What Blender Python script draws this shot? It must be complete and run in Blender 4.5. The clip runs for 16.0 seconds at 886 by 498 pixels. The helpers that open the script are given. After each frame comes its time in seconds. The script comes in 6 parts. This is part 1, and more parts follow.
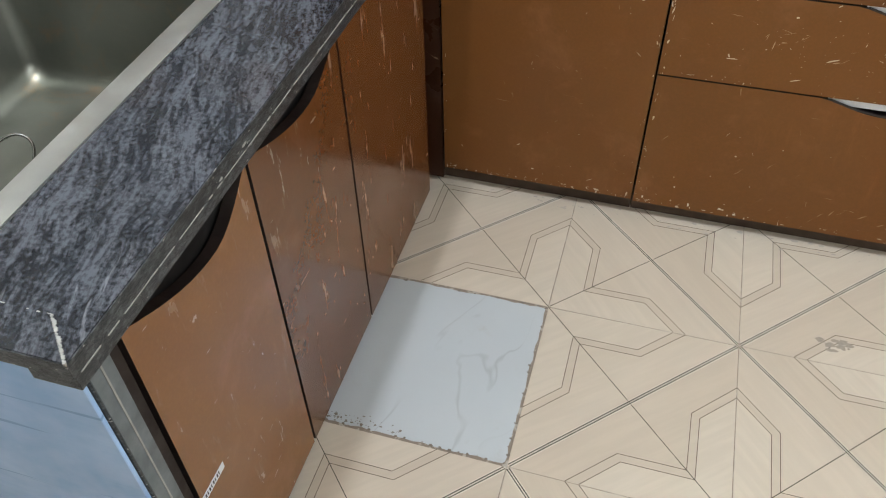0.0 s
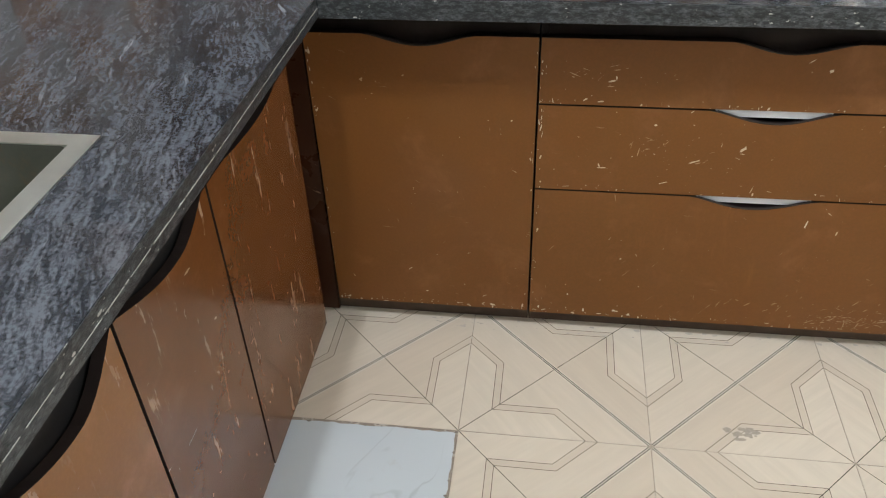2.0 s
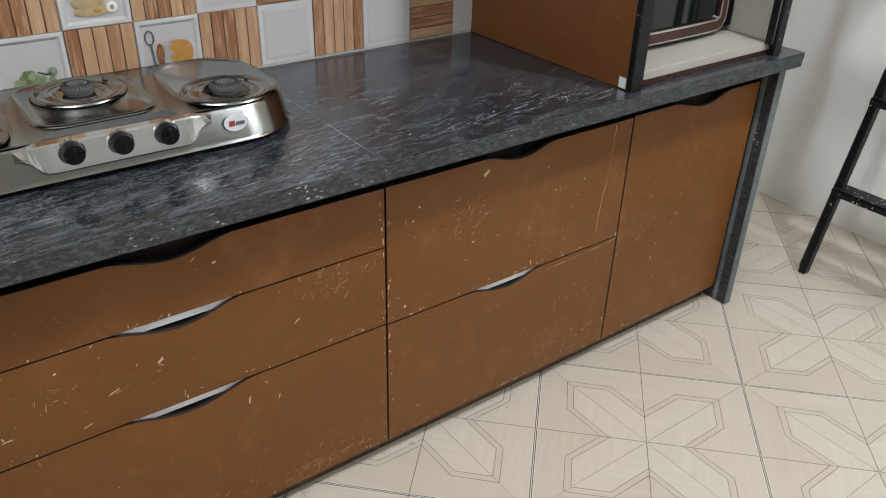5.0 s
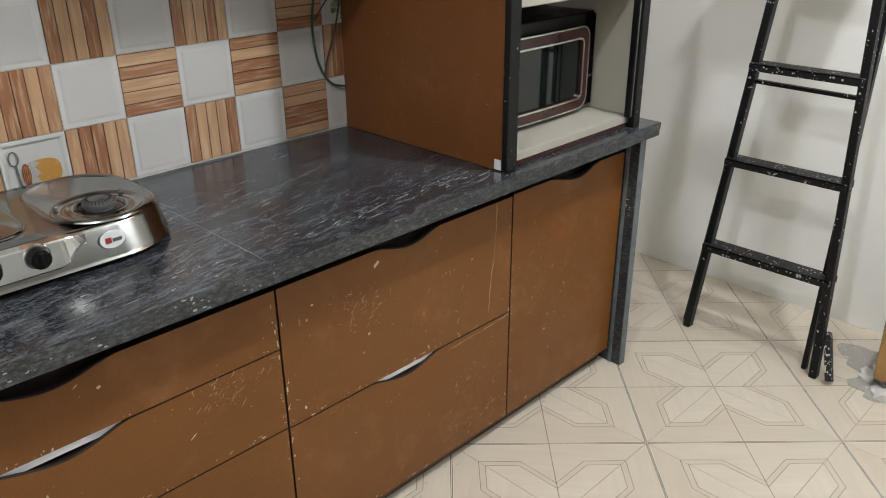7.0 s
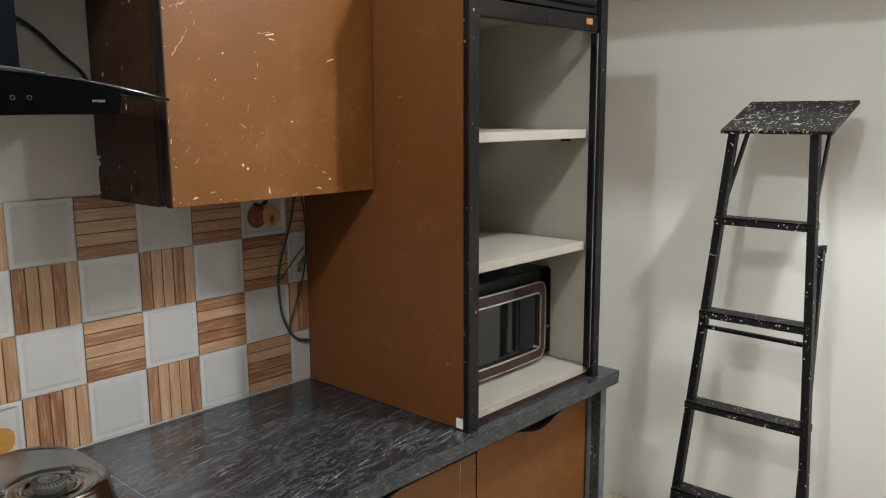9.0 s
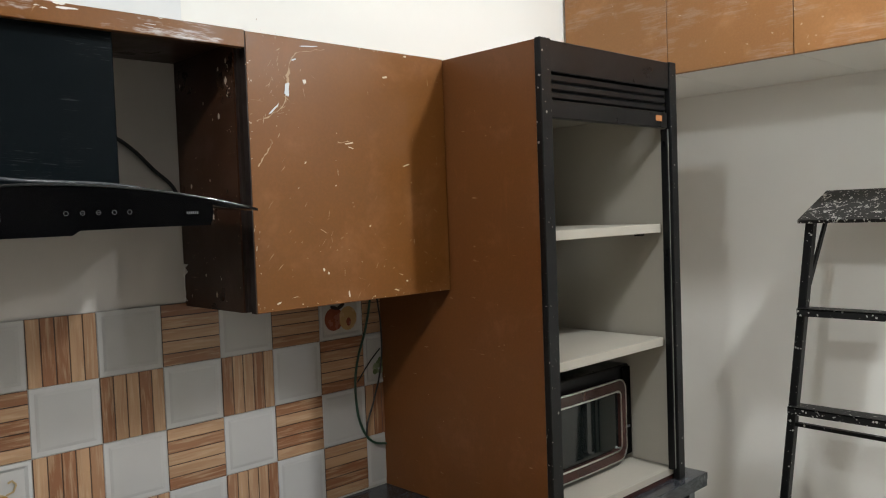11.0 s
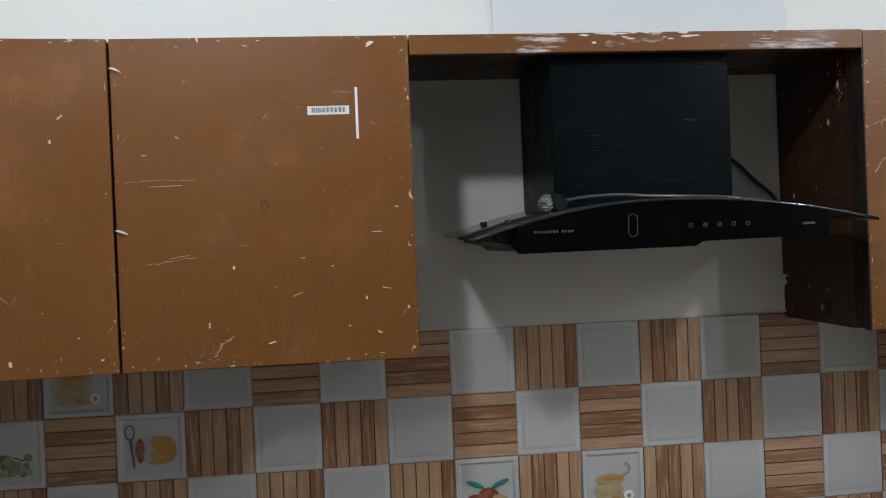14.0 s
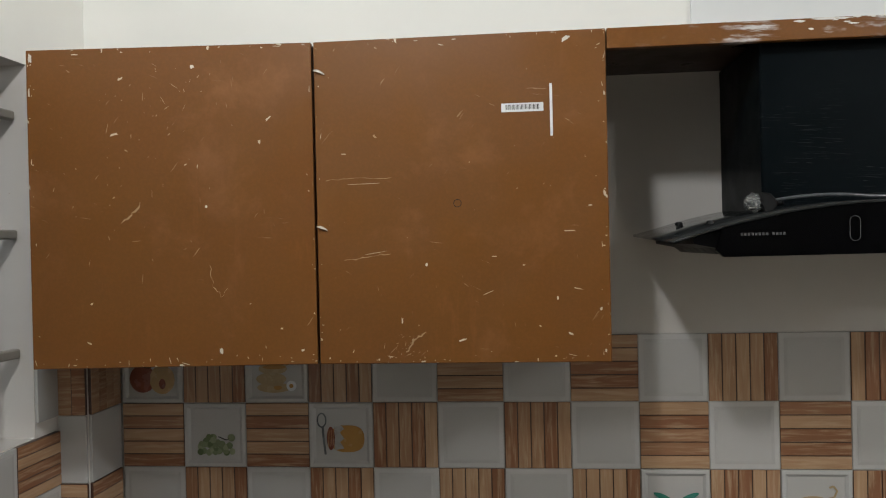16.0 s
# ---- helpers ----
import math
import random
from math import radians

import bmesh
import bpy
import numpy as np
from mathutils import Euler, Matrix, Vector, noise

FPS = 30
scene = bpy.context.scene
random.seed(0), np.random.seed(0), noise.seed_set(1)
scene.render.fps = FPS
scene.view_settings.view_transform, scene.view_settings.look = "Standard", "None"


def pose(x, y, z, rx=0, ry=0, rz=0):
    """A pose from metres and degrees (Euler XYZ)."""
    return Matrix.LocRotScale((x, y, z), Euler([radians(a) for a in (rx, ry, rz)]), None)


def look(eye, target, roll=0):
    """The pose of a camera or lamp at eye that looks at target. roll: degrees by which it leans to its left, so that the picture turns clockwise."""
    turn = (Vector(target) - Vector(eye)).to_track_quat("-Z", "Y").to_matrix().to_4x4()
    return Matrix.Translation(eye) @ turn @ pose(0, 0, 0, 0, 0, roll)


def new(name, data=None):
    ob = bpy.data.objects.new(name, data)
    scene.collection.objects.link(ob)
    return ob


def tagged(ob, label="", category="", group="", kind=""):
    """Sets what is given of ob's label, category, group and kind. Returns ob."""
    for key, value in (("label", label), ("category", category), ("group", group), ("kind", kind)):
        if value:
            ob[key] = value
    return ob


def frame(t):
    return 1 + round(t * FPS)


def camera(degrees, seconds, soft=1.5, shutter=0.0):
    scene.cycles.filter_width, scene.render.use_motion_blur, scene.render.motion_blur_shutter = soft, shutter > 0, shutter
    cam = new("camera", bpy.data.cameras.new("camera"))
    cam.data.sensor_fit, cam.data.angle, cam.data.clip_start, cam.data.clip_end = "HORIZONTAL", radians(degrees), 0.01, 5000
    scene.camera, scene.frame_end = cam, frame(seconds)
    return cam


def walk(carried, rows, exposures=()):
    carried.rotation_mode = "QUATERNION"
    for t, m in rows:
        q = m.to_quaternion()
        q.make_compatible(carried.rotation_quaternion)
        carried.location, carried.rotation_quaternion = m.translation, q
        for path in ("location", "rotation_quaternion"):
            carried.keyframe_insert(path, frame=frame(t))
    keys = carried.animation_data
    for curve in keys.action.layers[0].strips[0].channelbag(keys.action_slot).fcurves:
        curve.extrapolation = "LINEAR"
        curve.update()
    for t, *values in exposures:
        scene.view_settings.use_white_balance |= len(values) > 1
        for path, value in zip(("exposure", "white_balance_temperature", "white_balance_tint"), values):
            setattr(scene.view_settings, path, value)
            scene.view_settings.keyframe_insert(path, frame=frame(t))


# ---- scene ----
cam = camera(58.0, 16.0, soft=1.1)
PATH = [
    (0, (-0.343, -2.119, 1.391), (-0.765, -0.78, -0.033), -1.6),
    (0.5, (-0.344, -2.113, 1.393), (-0.764, -0.77, -0.028), -1.5),
    (1, (-0.337, -2.11, 1.395), (-0.748, -0.684, 0.054), -1.4),
    (1.5, (-0.325, -2.098, 1.396), (-0.662, -0.58, 0.138), -1.5),
    (2, (-0.31, -2.077, 1.394), (-0.556, -0.506, 0.181), -2.2),
    (2.5, (-0.284, -2.043, 1.394), (-0.376, -0.453, 0.185), -2.7),
    (3, (-0.282, -1.99, 1.426), (-0.134, -0.424, 0.191), -3.3),
    (3.5, (-0.275, -1.95, 1.438), (0.203, -0.433, 0.226), -1.2),
    (4, (-0.264, -1.904, 1.457), (0.456, -0.414, 0.334), -0.5),
    (4.5, (-0.231, -1.865, 1.496), (0.689, -0.437, 0.44), 1.0),
    (6.8, (-0.181, -1.922, 1.529), (1.058, -0.604, 0.675), -0.5),
    (7, (-0.199, -1.874, 1.534), (1.091, -0.587, 0.708), -0.4),
    (7.5, (-0.196, -1.868, 1.552), (1.177, -0.585, 0.867), -0.3),
    (8, (-0.188, -1.868, 1.609), (1.244, -0.589, 1.053), -0.1),
    (8.5, (-0.199, -1.86, 1.627), (1.274, -0.569, 1.222), -0.3),
    (8.7, (-0.183, -1.882, 1.652), (1.281, -0.571, 1.281), -0.3),
    (10.8, (-0.205, -1.839, 1.684), (1.237, -0.458, 1.575), -1.7),
    (11, (-0.216, -1.841, 1.673), (1.162, -0.395, 1.585), -2.1),
    (11.5, (-0.246, -1.835, 1.683), (0.969, -0.249, 1.597), -2.6),
    (12, (-0.255, -1.837, 1.687), (0.771, -0.122, 1.611), -2.8),
    (12.5, (-0.272, -1.841, 1.685), (0.573, -0.029, 1.628), -3.1),
    (13, (-0.305, -1.834, 1.687), (0.324, 0.064, 1.646), -3.2),
    (13.5, (-0.324, -1.835, 1.682), (0.099, 0.119, 1.658), -3.0),
    (14, (-0.346, -1.834, 1.683), (-0.14, 0.155, 1.667), -2.3),
    (14.5, (-0.369, -1.817, 1.685), (-0.347, 0.183, 1.672), -1.8),
    (15, (-0.383, -1.827, 1.684), (-0.5, 0.17, 1.676), -1.7),
    (15.5, (-0.395, -1.823, 1.681), (-0.605, 0.166, 1.677), -1.5),
    (16, (-0.399, -1.809, 1.688), (-0.598, 0.181, 1.678), -1.3),
]
walk(cam, [(t, look(eye, target, roll)) for t, eye, target, roll in PATH],
     exposures=[(0.0, 0.04, 6350, 10), (2.5, 0.13, 6350, 10), (4.5, 0.0, 6200, 10), (7.0, -0.05, 6450, 10), (8.5, -0.13, 6600, 10), (11.0, -0.50, 6600, 10), (12.0, -0.72, 6200, 10),
                (13.0, -0.88, 5950, 10), (14.0, -0.96, 6050, 10), (15.0, -0.96, 6500, 10), (16.0, -0.96, 6700, 10)])

# ---- world, lamps, exposure ----
world = bpy.data.worlds.new("world")
scene.world = world
world.use_nodes = True
_wt = world.node_tree
_sky = _wt.nodes.new("ShaderNodeTexSky")
_sky.sky_type = 'NISHITA'
_sky.sun_disc = False
_sky.sun_elevation = radians(25)
_sky.sun_rotation = radians(200)
_wt.links.new(_sky.outputs[0], _wt.nodes["Background"].inputs[0])
_wt.nodes["Background"].inputs[1].default_value = 0.03

CEIL = 2.9
# two lamps placed from their shadows; the third is an added fill
LAMPS_AND_FILL = [(-0.74, -1.53, 86.0), (1.68, -1.70, 112.0), (2.30, -3.30, 58.0)]
for lx, ly, watts in LAMPS_AND_FILL:
    ld = bpy.data.lights.new("lamp_or_fill_light", 'POINT')
    ld.shadow_soft_size, ld.energy, ld.color = 0.06, watts, (0.945, 1.0, 1.03)
    lo = new("lamp_or_fill_light", ld)
    lo.location = (lx, ly, CEIL - 0.085)

# ---- materials ----


class Nodes:
    """A small wrapper for writing node materials."""

    def __init__(self, name):
        self.mat = bpy.data.materials.new(name)
        self.mat.use_nodes = True
        self.t = self.mat.node_tree
        self.b = self.t.nodes["Principled BSDF"]
        self.co = self.t.nodes.new("ShaderNodeTexCoord").outputs["Object"]
        self.info = self.t.nodes.new("ShaderNodeObjectInfo").outputs["Random"]

    def put(self, sock, v):
        if hasattr(v, "links"):
            self.t.links.new(v, sock)
        elif isinstance(v, (tuple, list)) and len(v) == 3 and sock.type == 'RGBA':
            sock.default_value = (*v, 1)
        else:
            sock.default_value = v

    def mapping(self, scale=(1, 1, 1), rot=(0, 0, 0), shift=None, src=None):
        src = src or self.co
        if any(rot):
            t = self.t.nodes.new("ShaderNodeMapping")
            self.put(t.inputs["Vector"], src)
            t.inputs["Rotation"].default_value = tuple(-a for a in rot)
            src = t.outputs[0]
        n = self.t.nodes.new("ShaderNodeMapping")
        self.put(n.inputs["Vector"], src)
        n.inputs["Scale"].default_value = scale
        if shift is not None:
            self.put(n.inputs["Location"], shift)
        return n.outputs[0]

    def spread(self, amount=37.0):
        """An offset of its own for each object."""
        n = self.t.nodes.new("ShaderNodeCombineXYZ")
        m = self.math('MULTIPLY', self.info, amount)
        for k in range(3):
            self.t.links.new(m, n.inputs[k])
        return n.outputs[0]

    def noise(self, vec, scale, detail=4, rough=0.55, dist=0.0):
        n = self.t.nodes.new("ShaderNodeTexNoise")
        self.put(n.inputs["Vector"], vec)
        n.inputs["Scale"].default_value = scale
        n.inputs["Detail"].default_value = detail
        n.inputs["Roughness"].default_value = rough
        n.inputs["Distortion"].default_value = dist
        return n.outputs["Fac"]

    def voronoi(self, vec, scale, out="Distance", feature='F1'):
        n = self.t.nodes.new("ShaderNodeTexVoronoi")
        n.feature = feature
        self.put(n.inputs["Vector"], vec)
        n.inputs["Scale"].default_value = scale
        return n.outputs[out]

    def math(self, op, a, b=0.0, clamp=False):
        n = self.t.nodes.new("ShaderNodeMath")
        n.operation, n.use_clamp = op, clamp
        self.put(n.inputs[0], a)
        self.put(n.inputs[1], b)
        return n.outputs[0]

    def ramp(self, fac, lo, hi, a=0.0, b=1.0):
        n = self.t.nodes.new("ShaderNodeMapRange")
        n.interpolation_type = 'SMOOTHSTEP'
        for k, v in zip((0, 1, 2, 3, 4), (fac, lo, hi, a, b)):
            self.put(n.inputs[k], v)
        return n.outputs[0]

    def mix(self, fac, a, b):
        n = self.t.nodes.new("ShaderNodeMix")
        n.data_type = 'RGBA'
        self.put(n.inputs[0], fac)
        self.put(n.inputs[6], a)
        self.put(n.inputs[7], b)
        return n.outputs[2]

    def vadd(self, a, b):
        n = self.t.nodes.new("ShaderNodeVectorMath")
        n.operation = 'ADD'
        self.put(n.inputs[0], a)
        self.put(n.inputs[1], b)
        return n.outputs[0]

    def bump(self, h, strength=0.2, dist=0.002):
        n = self.t.nodes.new("ShaderNodeBump")
        n.inputs["Strength"].default_value = strength
        n.inputs["Distance"].default_value = dist
        self.put(n.inputs["Height"], h)
        self.t.links.new(n.outputs[0], self.b.inputs["Normal"])

    def done(self, color, rough=0.5, metal=0.0, spec=0.5, coat=0.0):
        self.put(self.b.inputs["Base Color"], color)
        self.put(self.b.inputs["Roughness"], rough)
        self.put(self.b.inputs["Metallic"], metal)
        self.put(self.b.inputs["Specular IOR Level"], spec)
        self.b.inputs["Coat Weight"].default_value = coat
        return self.mat


def brown_laminate(name, base, wear=1.0, streaks=0.0, rough=0.36, spec=0.30, smear=0.0):
    """Brown laminate with specks of paint, scuffs and smudges."""
    n = Nodes(name)
    co = n.vadd(n.co, n.spread())
    tone = n.noise(co, 2.2, 5, 0.6)
    col = n.mix(tone, tuple(c * 0.80 for c in base), tuple(c * 1.20 for c in base))
    hue = n.ramp(n.noise(co, 1.5, 3), 0.35, 0.65)
    col = n.mix(n.math('MULTIPLY', hue, 0.55), col, (base[0] * 1.0, base[1] * 1.10, base[2] * 1.20))
    fine = n.noise(co, 160, 2)
    col = n.mix(n.ramp(fine, 0.35, 0.75, 0.0, 0.12), col, tuple(c * 1.7 for c in base))
    warp = n.mapping((1, 1, 1), src=co)
    wob = n.t.nodes.new("ShaderNodeTexNoise")
    wob.inputs["Scale"].default_value = 90
    n.put(wob.inputs["Vector"], co)
    sc = n.t.nodes.new("ShaderNodeVectorMath")
    sc.operation = 'MULTIPLY_ADD'
    n.put(sc.inputs[0], wob.outputs["Color"])
    sc.inputs[1].default_value = (0.02, 0.02, 0.02)
    n.put(sc.inputs[2], warp)
    wco = sc.outputs[0]
    sc2 = n.t.nodes.new("ShaderNodeVectorMath")
    sc2.operation = 'MULTIPLY_ADD'
    n.put(sc2.inputs[0], wob.outputs["Color"])
    sc2.inputs[1].default_value = (0.004, 0.004, 0.004)
    n.put(sc2.inputs[2], warp)
    mco = sc2.outputs[0]
    # specks of paint, a few per hand's breadth
    d = n.voronoi(wco, 17)
    pick = n.voronoi(wco, 17, "Color")
    sep = n.t.nodes.new("ShaderNodeSeparateColor")
    n.put(sep.inputs[0], pick)
    size = n.ramp(sep.outputs[0], 0.58, 1.0, 0.0, 0.055 * wear)
    speck = n.math('LESS_THAN', d, size)
    d2 = n.voronoi(wco, 52)
    pick2 = n.voronoi(wco, 52, "Color")
    sep2 = n.t.nodes.new("ShaderNodeSeparateColor")
    n.put(sep2.inputs[0], pick2)
    size2 = n.ramp(sep2.outputs[1], 0.60, 1.0, 0.0, 0.11 * wear)
    patchy = n.ramp(n.noise(co, 5, 3), 0.48, 0.60)
    speck2 = n.math('MULTIPLY', n.math('LESS_THAN', d2, size2), patchy)
    # short scratches in two slants
    marks = None
    for rot, sx, sz in ((0.5, 24, 210), (-0.9, 20, 190), (1.45, 26, 220), (0.1, 13, 230)):
        m = n.mapping((sx, sx, sz), (0, rot, 0), src=mco)
        f = n.noise(m, 1.0, 2, 0.5)
        gate = n.ramp(n.noise(co, 6.3 + sz * 0.01, 2), 0.56, 0.64)
        line = n.math('MULTIPLY', n.ramp(f, 0.715, 0.765), gate)
        marks = line if marks is None else n.math('MAXIMUM', marks, line)
    light = n.math('MAXIMUM', n.math('MAXIMUM', speck, speck2), n.math('MULTIPLY', marks, 0.6))
    if streaks:
        m = n.mapping((34, 34, 7), src=mco)
        f = n.ramp(n.noise(m, 1.0, 4, 0.65), 0.60, 0.70)
        f = n.math('MULTIPLY', f, streaks)
        light = n.math('MAXIMUM', light, f)
    col = n.mix(n.math('MULTIPLY', light, 0.66), col, (0.50, 0.37, 0.25))
    smudge = n.ramp(n.noise(co, 6.5, 6, 0.66, 0.3), 0.52, 0.76, 0.0, 0.5)
    col = n.mix(smudge, col, tuple(c * 1.55 + 0.028 for c in base))
    if smear:
        sm = n.ramp(n.noise(n.mapping((9, 9, 120), (0, 0.05, 0), src=mco), 1.0, 6, 0.7), 0.42, 0.64)
        sm = n.math('MULTIPLY', sm, n.ramp(n.noise(n.mapping((1, 1, 2.2)), 7.5, 4, 0.6), 0.50, 0.60, 0.0, smear))
        col = n.mix(sm, col, (0.66, 0.66, 0.68))
    rub = n.ramp(n.noise(n.mapping((26, 26, 5), src=co), 1.0, 5, 0.7), 0.56, 0.78, 0.0, 0.22)
    rub = n.math('MULTIPLY', rub, n.ramp(n.noise(co, 3.1, 2), 0.45, 0.65))
    col = n.mix(rub, col, tuple(c * 2.1 + 0.02 for c in base))
    r = n.math('ADD', n.ramp(n.noise(co, 9, 5, 0.6), 0.3, 0.7, rough - 0.05, rough + 0.12), n.math('MULTIPLY', light, 0.3))
    n.bump(n.math('ADD', light, n.math('MULTIPLY', fine, 0.12)), 0.25, 0.0006)
    return n.done(col, r, spec=spec)


def granite(name, rot, lo, hi, sx=34, sy=105, veins=1.0, blue=1.0):
    """Polished blue-grey granite with drawn-out streaks."""
    n = Nodes(name)
    wob = n.noise(n.co, 3.0, 3)
    cx = n.t.nodes.new("ShaderNodeVectorMath")
    cx.operation = 'MULTIPLY_ADD'
    nn = n.t.nodes.new("ShaderNodeTexNoise")
    nn.inputs["Scale"].default_value = 7
    n.put(nn.inputs["Vector"], n.co)
    n.put(cx.inputs[0], nn.outputs["Color"])
    cx.inputs[1].default_value = (0.05, 0.05, 0.05)
    n.put(cx.inputs[2], n.co)
    src = cx.outputs[0]
    a = n.noise(n.mapping((sx, sy, sy), (0, 0, rot), src=src), 1.0, 6, 0.7)
    b = n.noise(n.mapping((8, 34, 34), (0, 0, rot), src=src), 1.0, 5, 0.65)
    c = n.noise(n.co, 210, 4, 0.65)
    f = n.math('ADD', n.math('MULTIPLY', a, 0.55), n.math('ADD', n.math('MULTIPLY', b, 0.4), n.math('MULTIPLY', c, 0.40)))
    col = n.mix(n.ramp(f, 0.575, 0.80), (lo, lo * (1 + 0.1 * blue), lo * (1 + 0.5 * blue)), (hi, hi * (1 + 0.08 * blue), hi * (1 + 0.32 * blue)))
    vein = n.noise(n.mapping((7, 70, 70), (0, 0, rot + 0.06), src=src), 1.0, 5, 0.62)
    gate = n.ramp(n.noise(n.co, 4.5, 2), 0.5, 0.68)
    col = n.mix(n.math('MULTIPLY', n.ramp(vein, 0.60, 0.66, 0.0, 0.8 * veins), gate), col, (0.34, 0.35, 0.38))
    rust = n.ramp(n.noise(n.co, 6, 3), 0.58, 0.8, 0.0, 0.25)
    col = n.mix(rust, col, (0.075, 0.055, 0.05))
    dot = n.math('LESS_THAN', n.voronoi(n.co, 120), n.ramp(n.noise(n.co, 35, 2), 0.62, 0.85, 0.0, 0.22))
    col = n.mix(n.math('MULTIPLY', dot, 0.35), col, (0.42, 0.43, 0.45))
    r = n.ramp(n.noise(n.co, 22, 5, 0.65), 0.3, 0.75, 0.13, 0.26)
    n.bump(c, 0.06, 0.0005)
    return n.done(col, r, spec=0.55)


def granite_edge(name):
    """The worn, chipped edge of the granite."""
    n = Nodes(name)
    a = n.noise(n.mapping((70, 70, 160)), 1.0, 7, 0.8)
    col = n.mix(n.ramp(a, 0.42, 0.70), (0.010, 0.0125, 0.015), (0.105, 0.115, 0.122))
    wob = n.math('MULTIPLY', n.math('SUBTRACT', n.noise(n.co, 190, 4), 0.5), 0.9)
    sp = n.math('LESS_THAN', n.math('ADD', n.voronoi(n.mapping((55, 55, 150)), 1.0), wob), n.ramp(n.noise(n.co, 14, 3), 0.50, 0.78, 0.0, 0.36))
    col = n.mix(n.math('MULTIPLY', sp, 0.8), col, (0.46, 0.46, 0.43))
    n.bump(a, 0.5, 0.002)
    return n.done(col, 0.42)


def paint(name, color, rough=0.6, var=0.06, bump=0.12, spec=0.3):
    n = Nodes(name)
    f = n.noise(n.co, 1.7, 5, 0.6)
    col = n.mix(f, tuple(c * (1 - var) for c in color), tuple(min(0.95, c * (1 + var)) for c in color))
    sm = n.ramp(n.noise(n.co, 5.0, 6, 0.65, 0.4), 0.6, 0.85, 0.0, 0.16)
    col = n.mix(sm, col, tuple(c * 0.72 for c in color))
    n.bump(n.noise(n.co, 150, 3), bump, 0.001)
    return n.done(col, rough, spec=spec)


def plain(name, color, rough=0.5, metal=0.0, spec=0.5, var=0.10, scale=30, coat=0.0):
    n = Nodes(name)
    f = n.noise(n.vadd(n.co, n.spread()), scale, 4, 0.6)
    col = n.mix(f, tuple(c * (1 - var) for c in color), tuple(c * (1 + var) for c in color))
    r = n.ramp(n.noise(n.co, scale * 0.6, 4), 0.3, 0.7, max(0.02, rough * 0.8), min(1, rough * 1.2))
    return n.done(col, r, metal, spec, coat)


def splashed(name, base, splash, amount, rough=0.45, metal=0.0, spec=0.22):
    """A painted surface with splashes of wall paint."""
    n = Nodes(name)
    co = n.vadd(n.co, n.spread())
    wob = n.noise(co, 140, 4)
    d = n.math('ADD', n.voronoi(co, 105), n.math('MULTIPLY', n.math('SUBTRACT', wob, 0.5), 1.1))
    pick = n.t.nodes.new("ShaderNodeSeparateColor")
    n.put(pick.inputs[0], n.voronoi(co, 105, "Color"))
    s1 = n.math('LESS_THAN', d, n.ramp(pick.outputs[0], 1 - amount * 1.3, 1.0, 0.0, 0.36))
    s2 = n.ramp(n.noise(co, 26, 8, 0.72, 0.6), 0.70 - amount * 0.22, 0.72 - amount * 0.22)
    f = n.math('MAXIMUM', s1, s2)
    dust = n.ramp(n.noise(co, 12, 5, 0.65), 0.4, 0.8, 0.0, 0.16)
    col = n.mix(dust, base, tuple(0.7 * a + 0.025 for a in base))
    col = n.mix(n.math('MULTIPLY', f, 0.8), col, splash)
    n.bump(n.math('ADD', f, n.math('MULTIPLY', wob, 0.4)), 0.3, 0.001)
    return n.done(col, n.math('ADD', n.math('MULTIPLY', f, 0.2), rough), metal, spec)


def wood_tile(name):
    """Printed wood on glazed tile: planks that differ from one to the next."""
    n = Nodes(name)
    isl = n.t.nodes.new("ShaderNodeNewGeometry").outputs["Random Per Island"]
    off = n.t.nodes.new("ShaderNodeCombineXYZ")
    n.put(off.inputs[0], n.math('MULTIPLY', n.math('ADD', isl, n.info), 19.0))
    n.put(off.inputs[2], n.math('MULTIPLY', isl, 7.0))
    co = n.vadd(n.co, off.outputs[0])
    grain = n.noise(n.mapping((9, 9, 120), src=co), 1.0, 5, 0.6, 0.4)
    wave = n.noise(n.mapping((4, 4, 34), src=co), 1.0, 3, 0.5, 1.2)
    tone = n.ramp(n.math('FRACT', n.math('ADD', n.math('MULTIPLY', isl, 3.7), n.info)), 0.25, 0.65)
    col = n.mix(tone, (0.245, 0.108, 0.054), (0.43, 0.262, 0.152))
    col = n.mix(n.ramp(wave, 0.42, 0.66, 0.0, 0.38), col, (0.270, 0.132, 0.068))
    col = n.mix(n.ramp(grain, 0.46, 0.68, 0.0, 0.45), col, (0.56, 0.405, 0.26))
    n.bump(grain, 0.06, 0.0005)
    return n.done(col, 0.22, spec=0.5)


def floor_print(name, base, streak):
    n = Nodes(name)
    co = n.vadd(n.co, n.spread(11))
    g = n.noise(n.mapping((5, 60, 1), (0, 0, 0.7), src=co), 1.0, 4, 0.6)
    h = n.noise(co, 3.0, 4, 0.6)
    col = n.mix(n.ramp(g, 0.35, 0.7), tuple(c * (1 - streak) for c in base), tuple(min(c * (1 + streak), 0.9) for c in base))
    col = n.mix(n.ramp(h, 0.40, 0.75, 0.0, 0.30), col, (0.58, 0.50, 0.40))
    dirt = n.math('LESS_THAN', n.voronoi(n.vadd(n.co, n.spread(23)), 26), n.ramp(n.noise(co, 9, 2), 0.60, 0.8, 0.0, 0.07))
    col = n.mix(n.math('MULTIPLY', dirt, 0.12), col, (0.25, 0.21, 0.17))
    r = n.ramp(n.noise(co, 14, 5, 0.65), 0.3, 0.75, 0.31, 0.38)
    return n.done(col, r, spec=0.45)


